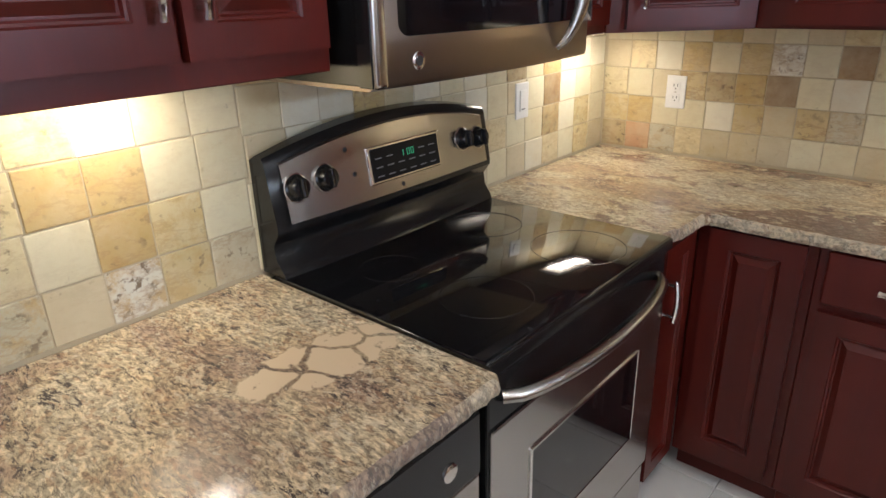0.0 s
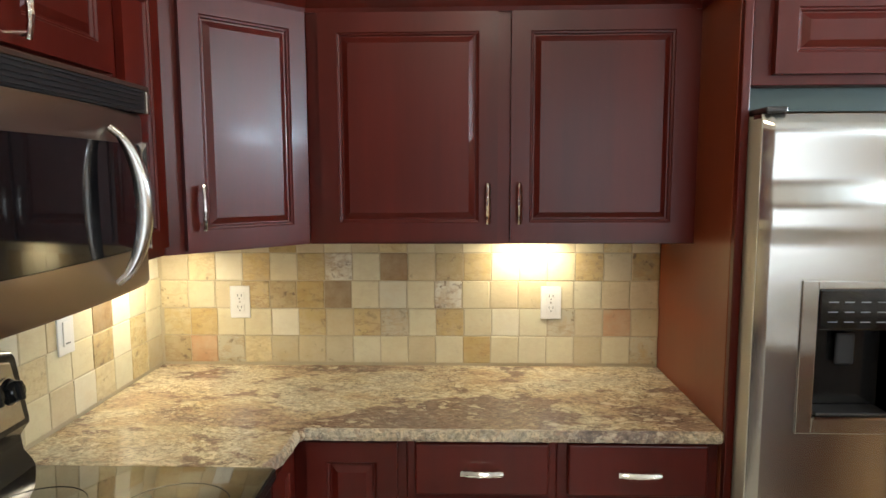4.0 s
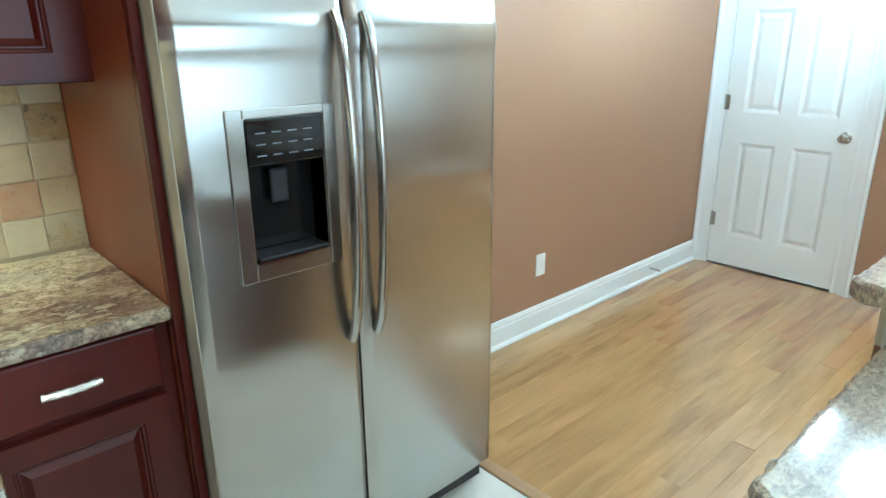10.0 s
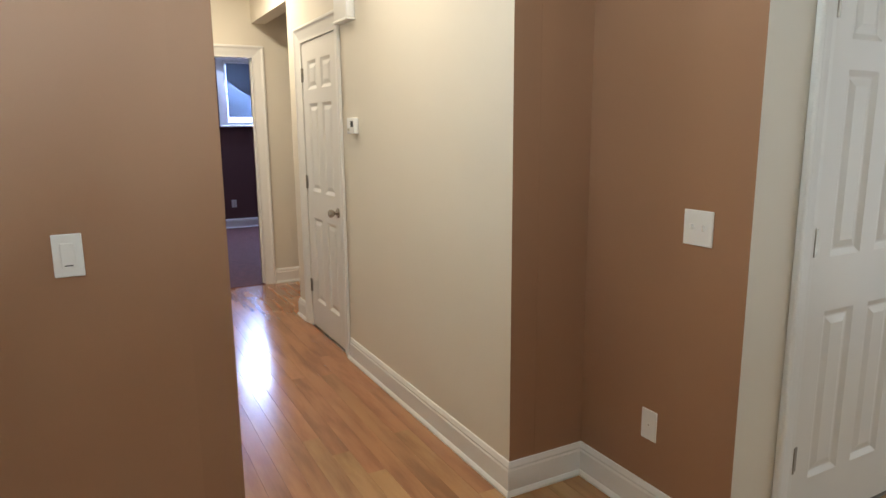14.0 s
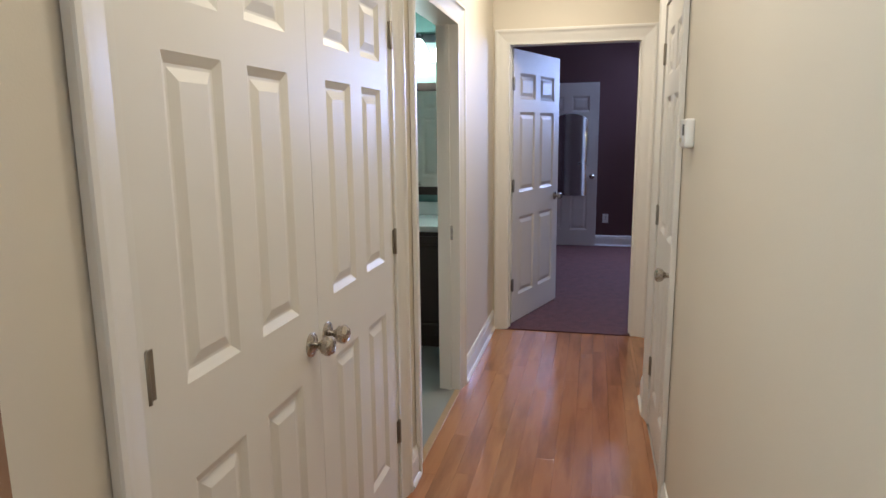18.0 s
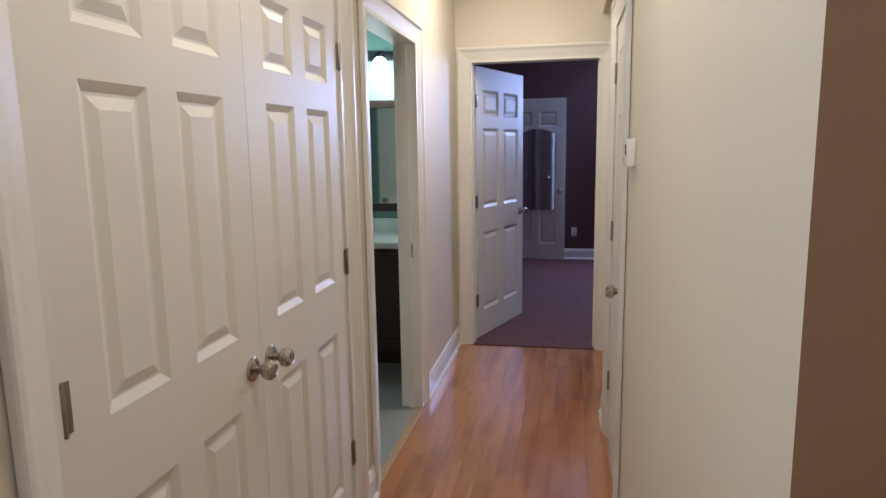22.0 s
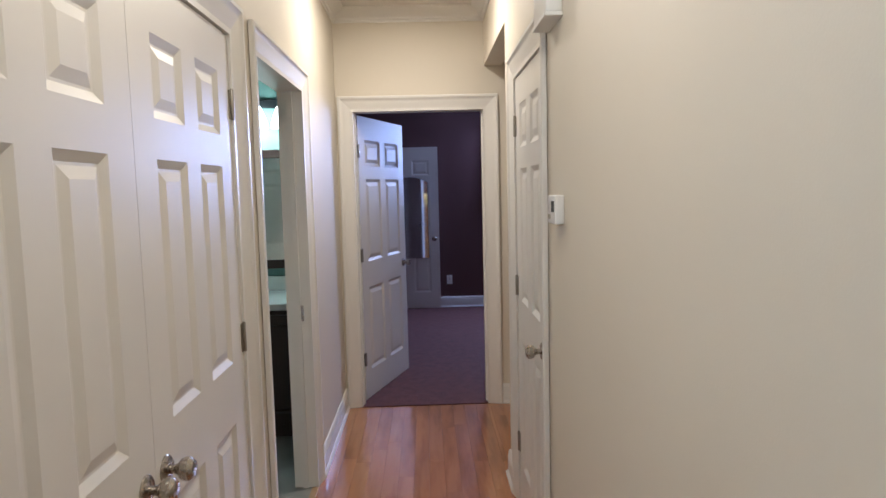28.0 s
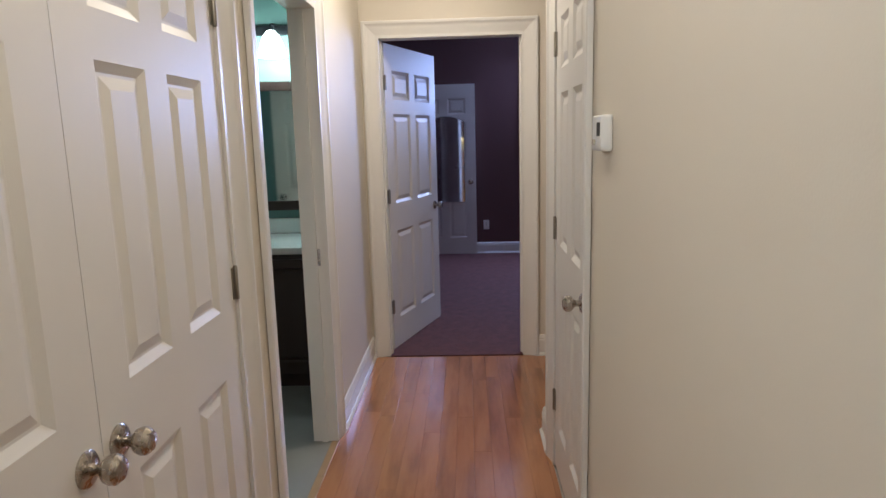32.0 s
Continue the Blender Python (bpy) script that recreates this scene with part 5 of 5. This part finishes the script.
part("drawer", boxed(0.006, RW - 0.006, 0.007, 0.049, 0.065, 0.228, bevel=0.006), STEEL_V, rg, "brushed steel storage drawer")
for u in (0.04, RW - 0.04):
    for y in (0.09, 0.58):
        part("foot", lathe(bmesh.new(), [(0, 0), (0.018, 0), (0.018, 0.03), (0, 0.03)], Matrix.Translation((u, y, 0)), 12), BLACK_MATT, rg)

# dishwasher, front towards +x
dw = thing("dishwasher", pose(0.655, -2.245, 0, 0, 0, 90), "black and stainless dishwasher under the counter", "dishwasher")
part("body", boxed(0.003, 0.598, 0.01, 0.58, 0.0, 0.868), BLACK_MATT, dw)
part("control_panel", boxed(0.003, 0.598, -0.018, 0.01, 0.735, 0.866, bevel=0.006), BLACK, dw, "black control panel")
part("door", boxed(0.003, 0.598, -0.014, 0.01, 0.115, 0.731, bevel=0.004), STEEL_V, dw, "brushed steel door")
part("badge", disc(bmesh.new(), Matrix.Translation((0.515, -0.018, 0.790)) @ OUTX, 0.017, 0.004), CHROME, dw, "round silver badge", True)

# lamps under the wall cabinets
for x, y, turn in ((0.10, -1.92, 90), (0.145, -0.30, 90), (1.32, -0.095, 0)):
    pk = thing("cabinet_light", pose(x, y, UP0 - 0.022, 0, 0, turn), "lit under-cabinet lamp with white housing", "lamp", "under-cabinet lamps")
    part("housing", boxed(-0.16, 0.16, -0.052, 0.052, 0.006, 0.022, bevel=0.004), PLASTIC, pk)
    part("lens", boxed(-0.15, 0.15, -0.044, 0.044, 0.003, 0.007), PUCK, pk, "lit lens")


# wall plates
def plate(m, style, label):
    """An electric wall plate whose back is y = 0 and which faces -y."""
    w = 0.115 if style == "double" else 0.072
    t = thing("wall_outlet" if style == "outlet" else "light_switch" if style != "blank" else "wall_outlet", m, label, "outlet" if style in ("outlet", "blank") else "switch")
    bm = boxed(-w / 2, w / 2, -0.006, 0, -0.058, 0.058, bevel=0.003, seg=2)
    part("plate", bm, PLASTIC, t)
    if style == "outlet":
        for z in (-0.021, 0.021):
            s = part("socket", boxed(-0.017, 0.017, -0.0085, -0.006, z - 0.0145, z + 0.0145, bevel=0.002), PLASTIC, t)
            sb = bmesh.new()
            for x in (-0.0065, 0.0065):
                box(sb, x - 0.001, x + 0.001, -0.0092, -0.0082, z - 0.001, z + 0.008)
            box(sb, -0.002, 0.002, -0.0092, -0.0082, z - 0.010, z - 0.006)
            part("slots", sb, SLOT, s)
        part("screw", disc(bmesh.new(), Matrix.Translation((0, -0.006, 0)) @ OUTX, 0.003, 0.001, 10), NICKEL, t)
    elif style == "rocker":
        part("rocker", boxed(-0.017, 0.017, -0.010, -0.005, -0.034, 0.034, bevel=0.002), PLASTIC, t)
        part("dimmer_mark", boxed(-0.010, 0.010, -0.0106, -0.0098, -0.028, -0.025), SLOT, t)
    elif style == "double":
        for x in (-0.023, 0.023):
            part("toggle", boxed(x - 0.005, x + 0.005, -0.016, -0.005, -0.006, 0.012, bevel=0.002), PLASTIC, t)
    else:
        part("screw", disc(bmesh.new(), Matrix.Translation((0, -0.006, 0)) @ OUTX, 0.003, 0.001, 10), NICKEL, t)
    return t


plate(pose(0.300, -0.012, 1.150), "outlet", "white double outlet on the travertine backsplash")
plate(pose(1.400, -0.012, 1.150), "outlet", "white double outlet on the travertine backsplash")
plate(pose(0.012, -0.575, 1.172, 0, 0, 90), "rocker", "white rocker switch on the travertine backsplash")
plate(pose(3.82, 0, 0.36), "blank", "white plate low on the brown wall")
plate(pose(XD, -1.725, 1.12, 0, 0, -90), "rocker", "white rocker switch on the brown wall")
plate(pose(XD, -1.422, 0.365, 0, 0, -90), "outlet", "white double outlet low on the brown wall")
plate(pose(4.955, -3.515, 1.12, 0, 0, 180), "double", "white double toggle switch on the brown wall")
plate(pose(5.118, -3.515, 0.37, 0, 0, 180), "blank", "white plate low on the brown wall")
plate(pose(XF, -3.015, 0.36, 0, 0, -90), "outlet", "white outlet low on the purple wall")
plate(pose(XF, -3.600, 0.365, 0, 0, -90), "outlet", "white outlet low on the purple wall under the window")
rb0 = thing("roller_blind", pose(XF, -3.56, 1.62, 0, 0, -90), "grey-blue roller blind half down in the window", "blind")
part("cloth", boxed(0.05, 0.85, 0.012, 0.015, 0.0, 0.76), BLIND, rb0)
part("hem_bar", boxed(0.05, 0.85, 0.008, 0.018, -0.012, 0.006, bevel=0.003), PLASTIC, rb0)
part("roller", lathe(bmesh.new(), [(0, 0), (0.018, 0), (0.018, 0.80), (0, 0.80)], Matrix.Translation((0.05, 0.014, 0.765)) @ Matrix.Rotation(radians(90), 4, "Y"), 16), PLASTIC, rb0, "", True)
plate(pose(2.694, -1.765, 0.968, 0, 0, -90), "rocker", "white plate on the tile under the bar")

# thermostat and door chime
th = thing("thermostat", pose(7.15, YR, 1.415, 0, 0, 180), "white wall thermostat with a small display", "thermostat")
part("case", boxed(0, 0.12, -0.030, 0, 0, 0.09, bevel=0.006, seg=3), PLASTIC, th, "", True)
part("display", boxed(0.068, 0.106, -0.0312, -0.0295, 0.038, 0.072), SLOT, th, "dark display")
part("buttons", boxed(0.02, 0.05, -0.033, -0.0295, 0.015, 0.03, bevel=0.002), GREY_PLASTIC, th)
ch = thing("door_chime", pose(7.245, YR, 2.045, 0, 0, 180), "white door chime box high on the wall", "door chime")
part("cover", boxed(0, 0.21, -0.052, 0, 0, 0.13, bevel=0.008, seg=3), PLASTIC, ch, "", True)
part("base_trim", boxed(-0.004, 0.214, -0.056, 0, -0.012, 0.0, bevel=0.003), PLASTIC, ch)

# door stop on the baseboard
st = thing("door_stop", pose(4.90, -0.016, 0.075), "nickel spring door stop on the baseboard", "door stop")
part("spring", tube(bmesh.new(), [Vector((0.006 * math.cos(i * 1.1), -0.07 * i / 60, 0.006 * math.sin(i * 1.1))) for i in range(61)], 0.0014, 5), NICKEL, st, "", True)
part("tip", lathe(bmesh.new(), [(0, 0), (0.008, 0), (0.008, 0.012), (0, 0.013)], Matrix.Translation((0, -0.068, 0)) @ OUTX, 12), PLASTIC, st, "white rubber tip", True)

# chandelier over the dining floor
CX, CY, CZ = 3.98, -1.50, 1.484
chn = thing("chandelier", pose(CX, CY, CZ), "dark bronze chandelier with lit glass shades", "chandelier")
part("finial", lathe(bmesh.new(), [(0, 0), (0.006, 0.002), (0.008, 0.008), (0.007, 0.024), (0.008, 0.030), (0, 0.034)], None, 14), IRON, chn, "", True)
part("cup", lathe(bmesh.new(), [(0, 0.026), (0.013, 0.028), (0.023, 0.038), (0.029, 0.054), (0.031, 0.068), (0.041, 0.074), (0.043, 0.081), (0, 0.083)], None, 24), IRON, chn, "bell-shaped bronze cup", True)
part("column", lathe(bmesh.new(), [(0, 0.083), (0.011, 0.083), (0.008, 0.12), (0.008, 0.215), (0.022, 0.228), (0.036, 0.250), (0.040, 0.285), (0.030, 0.320), (0.012, 0.350), (0.010, 0.60), (0.018, 0.63), (0, 0.66)], None, 20), IRON, chn, "", True)
part("rod", tube(bmesh.new(), [(0, 0, 0.64), (0, 0, H - CZ - 0.02)], 0.006, 8), IRON, chn)
part("canopy", lathe(bmesh.new(), [(0, H - CZ), (0.065, H - CZ - 0.001), (0.060, H - CZ - 0.016), (0.02, H - CZ - 0.03), (0, H - CZ - 0.03)], None, 24), IRON, chn, "", True)


def glide(knots, n=26):
    """A smooth curve through knots of the shape (radius, height)."""
    k = [2 * Vector(knots[0]) - Vector(knots[1])] + [Vector(p) for p in knots] + [2 * Vector(knots[-1]) - Vector(knots[-2])]
    out = []
    for i in range(n):
        s = i / (n - 1) * (len(knots) - 1)
        j = min(int(s), len(knots) - 2)
        f = s - j
        a, b, c, d = k[j:j + 4]
        out.append(0.5 * (2 * b + (c - a) * f + (2 * a - 5 * b + 4 * c - d) * f * f + (3 * b - a - 3 * c + d) * f ** 3))
    return out


MAIN = ((0.020, 0.08), (0.026, 0.114), (0.054, 0.166), (0.088, 0.206), (0.134, 0.234), (0.190, 0.251), (0.248, 0.257), (0.278, 0.244), (0.272, 0.228))
WIRE = ((0.034, 0.082), (0.077, 0.103), (0.110, 0.137), (0.134, 0.177), (0.142, 0.232))
for a in ARMS:
    d = Vector((math.cos(a), math.sin(a), 0))
    arm = part("arm", tube(bmesh.new(), [d * p.x + Vector((0, 0, p.y)) for p in glide(MAIN)], 0.0062, 10), IRON, chn, "", True)
    part("brace", tube(bmesh.new(), [d * p.x + Vector((0, 0, p.y)) for p in glide(WIRE)], 0.0055, 10), IRON, chn, "", True)
    m = Matrix.Translation(d * 0.235 + Vector((0, 0, 0.258)))
    part("drip_pan", lathe(bmesh.new(), [(0, 0), (0.018, 0.002), (0.036, 0.016), (0.040, 0.024), (0.020, 0.026), (0.018, 0.05), (0, 0.05)], m, 18), IRON, arm, "", True)
    part("shade", lathe(bmesh.new(), [(0.030, 0.035), (0.046, 0.050), (0.058, 0.085), (0.064, 0.125), (0.078, 0.150), (0.075, 0.151), (0.061, 0.126), (0.055, 0.086), (0.043, 0.052), (0.028, 0.037)], m, 24), SHADE, arm, "lit frosted glass shade", True)

# recessed ceiling lamps, out of view; the first is added for the kitchen
for x, y in ((1.30, -3.60), (3.2, -3.2), (6.2, -2.64), (8.55, -2.64)):
    rl = thing("recessed_light", pose(x, y, H - 0.02), "lit recessed ceiling lamp with white ring, out of view", "lamp", "recessed ceiling lamps")
    part("trim_ring", lathe(bmesh.new(), [(0.075, 0.012), (0.078, 0.006), (0.100, 0.010), (0.102, 0.0195), (0.075, 0.0195)], None, 32), PLASTIC, rl, "", True)
    part("lens", lathe(bmesh.new(), [(0, 0.018), (0.074, 0.018)], None, 32), LENS, rl, "lit lens")

# flush kitchen dome lamp, unseen, added to brighten the wall above the cabinets
dl = thing("added_ceiling_light", pose(1.30, -1.75, H - 0.13), "unseen lit frosted dome lamp added to the kitchen ceiling", "lamp")
part("base_ring", lathe(bmesh.new(), [(0.155, 0.095), (0.165, 0.100), (0.165, 0.129), (0.150, 0.129)], None, 32), NICKEL, dl, "", True)
part("dome", lathe(bmesh.new(), [(0, 0), (0.05, 0.005), (0.10, 0.028), (0.135, 0.060), (0.150, 0.098)], None, 32), DOME, dl, "lit frosted glass dome", True)

# bathroom
vb = thing("vanity", pose(XE - 0.575, -1.20, 0, 0, 0, -90), "espresso wood vanity with white sink top", "vanity")
part("body", boxed(0, 0.78, 0.0, 0.55, 0.10, 0.82, bevel=0.003), ESPRESSO, vb)
part("toe_kick", boxed(0.01, 0.77, 0.06, 0.54, 0, 0.10), ESPRESSO, vb)
for u0, u1, k in ((0.02, 0.385, 0.35), (0.395, 0.76, 0.43)):
    bm = panelled(bmesh.new(), u1 - u0, 0.66, 0.02, [0, 0.05, u1 - u0 - 0.05, u1 - u0], [0, 0.05, 0.61, 0.66], {(1, 1)}, RAISED, False)
    bmesh.ops.translate(bm, verts=bm.verts, vec=(u0, -0.021, 0.13))
    vd = part("vanity_door", bm, ESPRESSO, vb)
    part("door_knob", lathe(bmesh.new(), [(0.005, 0), (0.005, 0.012), (0.013, 0.018), (0.013, 0.026), (0, 0.03)], Matrix.Translation((k, -0.021, 0.68)) @ OUTX, 14), NICKEL, vd, "", True)
part("sink_top", boxed(-0.01, 0.79, -0.03, 0.565, 0.82, 0.862, bevel=0.008, seg=3), PORCELAIN, vb, "white sink top", True)
part("splash", boxed(0, 0.78, 0.535, 0.554, 0.862, 0.96, bevel=0.004), PORCELAIN, vb, "white upstand")
mi = thing("bathroom_mirror", pose(XE - 0.054, -1.30, 1.015, 0, 0, -87.4), "wall mirror in a dark wood frame", "mirror")
part("mirror_glass", boxed(0.04, 0.66, -0.012, -0.004, 0.04, 0.76), MIRROR, mi)
bm = bmesh.new()
for a in ((0, 0.05, 0, 0.81), (0.65, 0.70, 0, 0.81), (0.05, 0.65, 0, 0.06), (0.05, 0.65, 0.75, 0.81)):
    box(bm, a[0], a[1], -0.026, 0.036, a[2], a[3], bevel=0.004)
part("mirror_frame", bm, ESPRESSO, mi, "dark wood frame")
vl = thing("vanity_light", pose(XE - 0.021, -1.62, 2.13, 0, 0, -90), "lit vanity lamp with white glass shades", "lamp")
part("back_plate", boxed(-0.25, 0.25, -0.02, 0, -0.03, 0.03, bevel=0.004), IRON, vl)
for u in (-0.19, 0.0, 0.19):
    part("lamp_arm", tube(bmesh.new(), [(u, 0, 0), (u, -0.06, 0.03), (u, -0.11, 0.02), (u, -0.11, -0.02)], 0.008, 8), IRON, vl, "", True)
    part("shade", lathe(bmesh.new(), [(0.022, -0.015), (0.045, -0.04), (0.070, -0.10), (0.085, -0.17), (0.081, -0.17), (0.04, -0.045), (0, -0.04)], Matrix.Translation((u, -0.11, 0)), 20), BULB, vl, "lit glass shade", True)

# mirror hung on the far bedroom door
hm = thing("door_mirror", pose(XF - 0.05, -2.135, 0, 0, 0, -91.5) @ Matrix.Translation((0.195, -0.001, 0.655)), "tall frameless mirror with an arched top on the bedroom door", "mirror")


def arched(bm, w, h, rise, y0, y1, inset):
    """A plate whose top is a low arch between two shoulders."""
    ring = [(inset, inset), (w - inset, inset)]
    for i in range(17):
        s = 1 - i / 16 * 2
        ring.append((w / 2 + s * (w / 2 - inset), h - rise + (rise - inset) * math.cos(s * math.pi / 2) ** 0.8))
    rows = [[bm.verts.new((u, y, z)) for u, z in ring] for y in (y0, y1)]
    bm.faces.new(rows[0]), bm.faces.new(rows[1][::-1])
    for i in range(len(ring)):
        j = (i + 1) % len(ring)
        bm.faces.new((rows[0][i], rows[0][j], rows[1][j], rows[1][i]))
    return bm


part("mirror_glass", arched(bmesh.new(), 0.43, 1.03, 0.07, -0.016, -0.006, 0.003), MIRROR, hm)
part("backing", arched(bmesh.new(), 0.43, 1.03, 0.07, -0.0058, 0.0, 0.0), SLOT, hm, "dark backing board")

# backsplash of tumbled tiles
rt = random.Random(11)


def tile_mesh(name, w, h, t):
    """One tumbled tile, back at y = 0, its worn and slightly crooked front at y = -t."""
    bm = boxed(-w / 2, w / 2, -t, 0, -h / 2, h / 2, bevel=0.0024, seg=2)
    for v in bm.verts:
        v.co.x += rt.uniform(-0.0009, 0.0009)
        v.co.z += rt.uniform(-0.0009, 0.0009)
        v.co.y += rt.uniform(-0.0003, 0.0003)
    me = bpy.data.meshes.new(name)
    bmesh.ops.recalc_face_normals(bm, faces=bm.faces)
    bm.to_mesh(me)
    bm.free()
    return me


def tiles(parent, rows, w, h, z0, at, turn):
    """Rows of letters from the lowest up, each letter one tile of that stone."""
    shapes = {}
    for r, row in enumerate(rows):
        shift = (0.0, 0.003, -0.003, 0.002, 0.0)[r % 5]
        for i, letter in enumerate(row):
            if letter == " ":
                continue
            kind = (letter, rt.randrange(3))
            if kind not in shapes:
                shapes[kind] = tile_mesh("tile", w - 0.0028, h - 0.0028, 0.0075)
                shapes[kind].materials.append(TILES[letter])
            ob = new("tile", shapes[kind])
            ob.parent = parent
            ob.matrix_basis = at(w * (i + 0.5) + shift, z0 + h * (r + 0.5), rt.uniform(-0.0008, 0.0012)) @ turn


bk = part("backsplash_north", boxed(0.003, 1.776, -0.0092, -0.001, 0.914, 1.44), GROUT, None)
tagged(bk, "tumbled travertine backsplash in cream, tan and ochre", "backsplash", kind="structure")
tiles(bk, ("mrkgtttcctcoccctck", "goccwotvkcocwcktrt", "gctvmobcwcpcttcctt", "tgwocopcbtmocccotm", "ctccotctgctccctcgc"), 0.0977, 0.099, 0.929,
      lambda s, z, o: Matrix.Translation((0.017 + s, -0.004 - o, z)), Matrix())
ba = part("backsplash_range", boxed(0.001, 0.0092, -3.55, -0.012, 0.90, 1.44), GROUT, None)
tagged(ba, "tumbled travertine backsplash in cream, tan and ochre", "backsplash", kind="structure")
UPON = Matrix.Rotation(radians(90), 4, "Z")
# pale top-row tiles by the cabinet lamps hold lamp brightness in their colour
tiles(ba, ("tgcgwtckcctcwtc", "cgwmccgcktcwctc", "ccwbctcwcgcctwt", "wwcocmcwcwtowwc", "ctcgctcwtcgcctg"), 0.1065, 0.103, 0.929, lambda s, z, o: Matrix.Translation((0.004 + o, -0.014 - s, z)), UPON)
tiles(ba, ("kgptkgctocgtcgmtcg", "cgocgtcgctogctcgtc", "ccoogctcgtockgctcg", "ccwgctkcgtcoctgcct"), 0.1100, 0.1105, 0.927, lambda s, z, o: Matrix.Translation((0.004 + o, -1.6125 - s, z)), UPON)
bb = part("backsplash_bar", boxed(2.6948, 2.7045, -3.65, -1.716, 0.914, 1.0215), GROUT, None)
tagged(bb, "one row of travertine tiles under the bar", "backsplash", kind="structure")
tiles(bb, ("wogcvpcgotcwgtcok",), 0.1045, 0.1045, 0.914, lambda s, z, o: Matrix.Translation((2.700 - o, -1.716 - s, z)), Matrix.Rotation(radians(-90), 4, "Z"))

# kitchen floor of large tiles
kf = tagged(new("kitchen_floor"), "pale ceramic floor tiles with dark joints", "floor", kind="structure")
Q = 0.3357
shapes = {}
for i in range(-1, 9):
    for j in range(18):
        x0, x1 = 1.115 + Q * (i - 4) , 1.115 + Q * (i - 3)
        y1, y0 = -0.220 - Q * (j - 1), -0.220 - Q * j
        x0, x1, y0, y1 = max(x0, 0.0), min(x1, 2.764), max(y0, -6.0), min(y1, 0.0)
        if x1 - x0 < 0.03 or y1 - y0 < 0.03:
            continue
        key = (round(x1 - x0, 3), round(y1 - y0, 3))
        if key not in shapes:
            bm = boxed(-(x1 - x0) / 2 + 0.0018, (x1 - x0) / 2 - 0.0018, -(y1 - y0) / 2 + 0.0018, (y1 - y0) / 2 - 0.0018, -0.014, 0, bevel=0.0015, seg=1)
            me = bpy.data.meshes.new("floor_tile")
            bmesh.ops.recalc_face_normals(bm, faces=bm.faces)
            bm.to_mesh(me)
            bm.free()
            me.materials.append(FLOOR_TILE)
            shapes[key] = me
        ob = new("floor_tile", shapes[key])
        ob.parent = kf
        ob.location = ((x0 + x1) / 2, (y0 + y1) / 2, 0.0)

# boards of the dining floor and the hall
wf = tagged(new("wood_floor"), "warm oak floor boards laid along the hall", "floor", kind="structure")
BW = 0.083
rb = random.Random(3)
pool = {}


def boards(x0, x1, y0, y1):
    y = y1
    while y > y0 + 0.01:
        b = min(BW, y - y0)
        x = x0 - rb.uniform(0, 0.9)
        while x < x1:
            ln = rb.choice((0.9, 1.2, 1.5, 1.8, 2.1))
            a, e = max(x, x0), min(x + ln, x1)
            if x1 - e < 0.12:
                e = x1
            if e - a > 0.05:
                # paler towards the dining end, where glare is in the board colour
                mt = OAKS_BY_LIGHT[max(0, min(7, int(8 * ((a + e) / 2 - 4.2) / 2.4 + rb.uniform(-0.8, 0.8))))]
                key = (round(e - a, 2), round(b, 4), mt.name)
                if key not in pool:
                    bm = boxed(-(e - a) / 2 + 0.0002, (e - a) / 2 - 0.0002, -b / 2 + 0.0002, b / 2 - 0.0002, -0.014, 0, bevel=0.0005, seg=1)
                    me = bpy.data.meshes.new("board")
                    bmesh.ops.recalc_face_normals(bm, faces=bm.faces)
                    bm.to_mesh(me)
                    bm.free()
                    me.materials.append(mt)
                    pool[key] = me
                ob = new("board", pool[key])
                ob.parent = wf
                ob.location = ((a + e) / 2, y - b / 2, rb.uniform(-0.0001, 0.0001))
            x = e if e == x1 else x + ln
        y -= BW


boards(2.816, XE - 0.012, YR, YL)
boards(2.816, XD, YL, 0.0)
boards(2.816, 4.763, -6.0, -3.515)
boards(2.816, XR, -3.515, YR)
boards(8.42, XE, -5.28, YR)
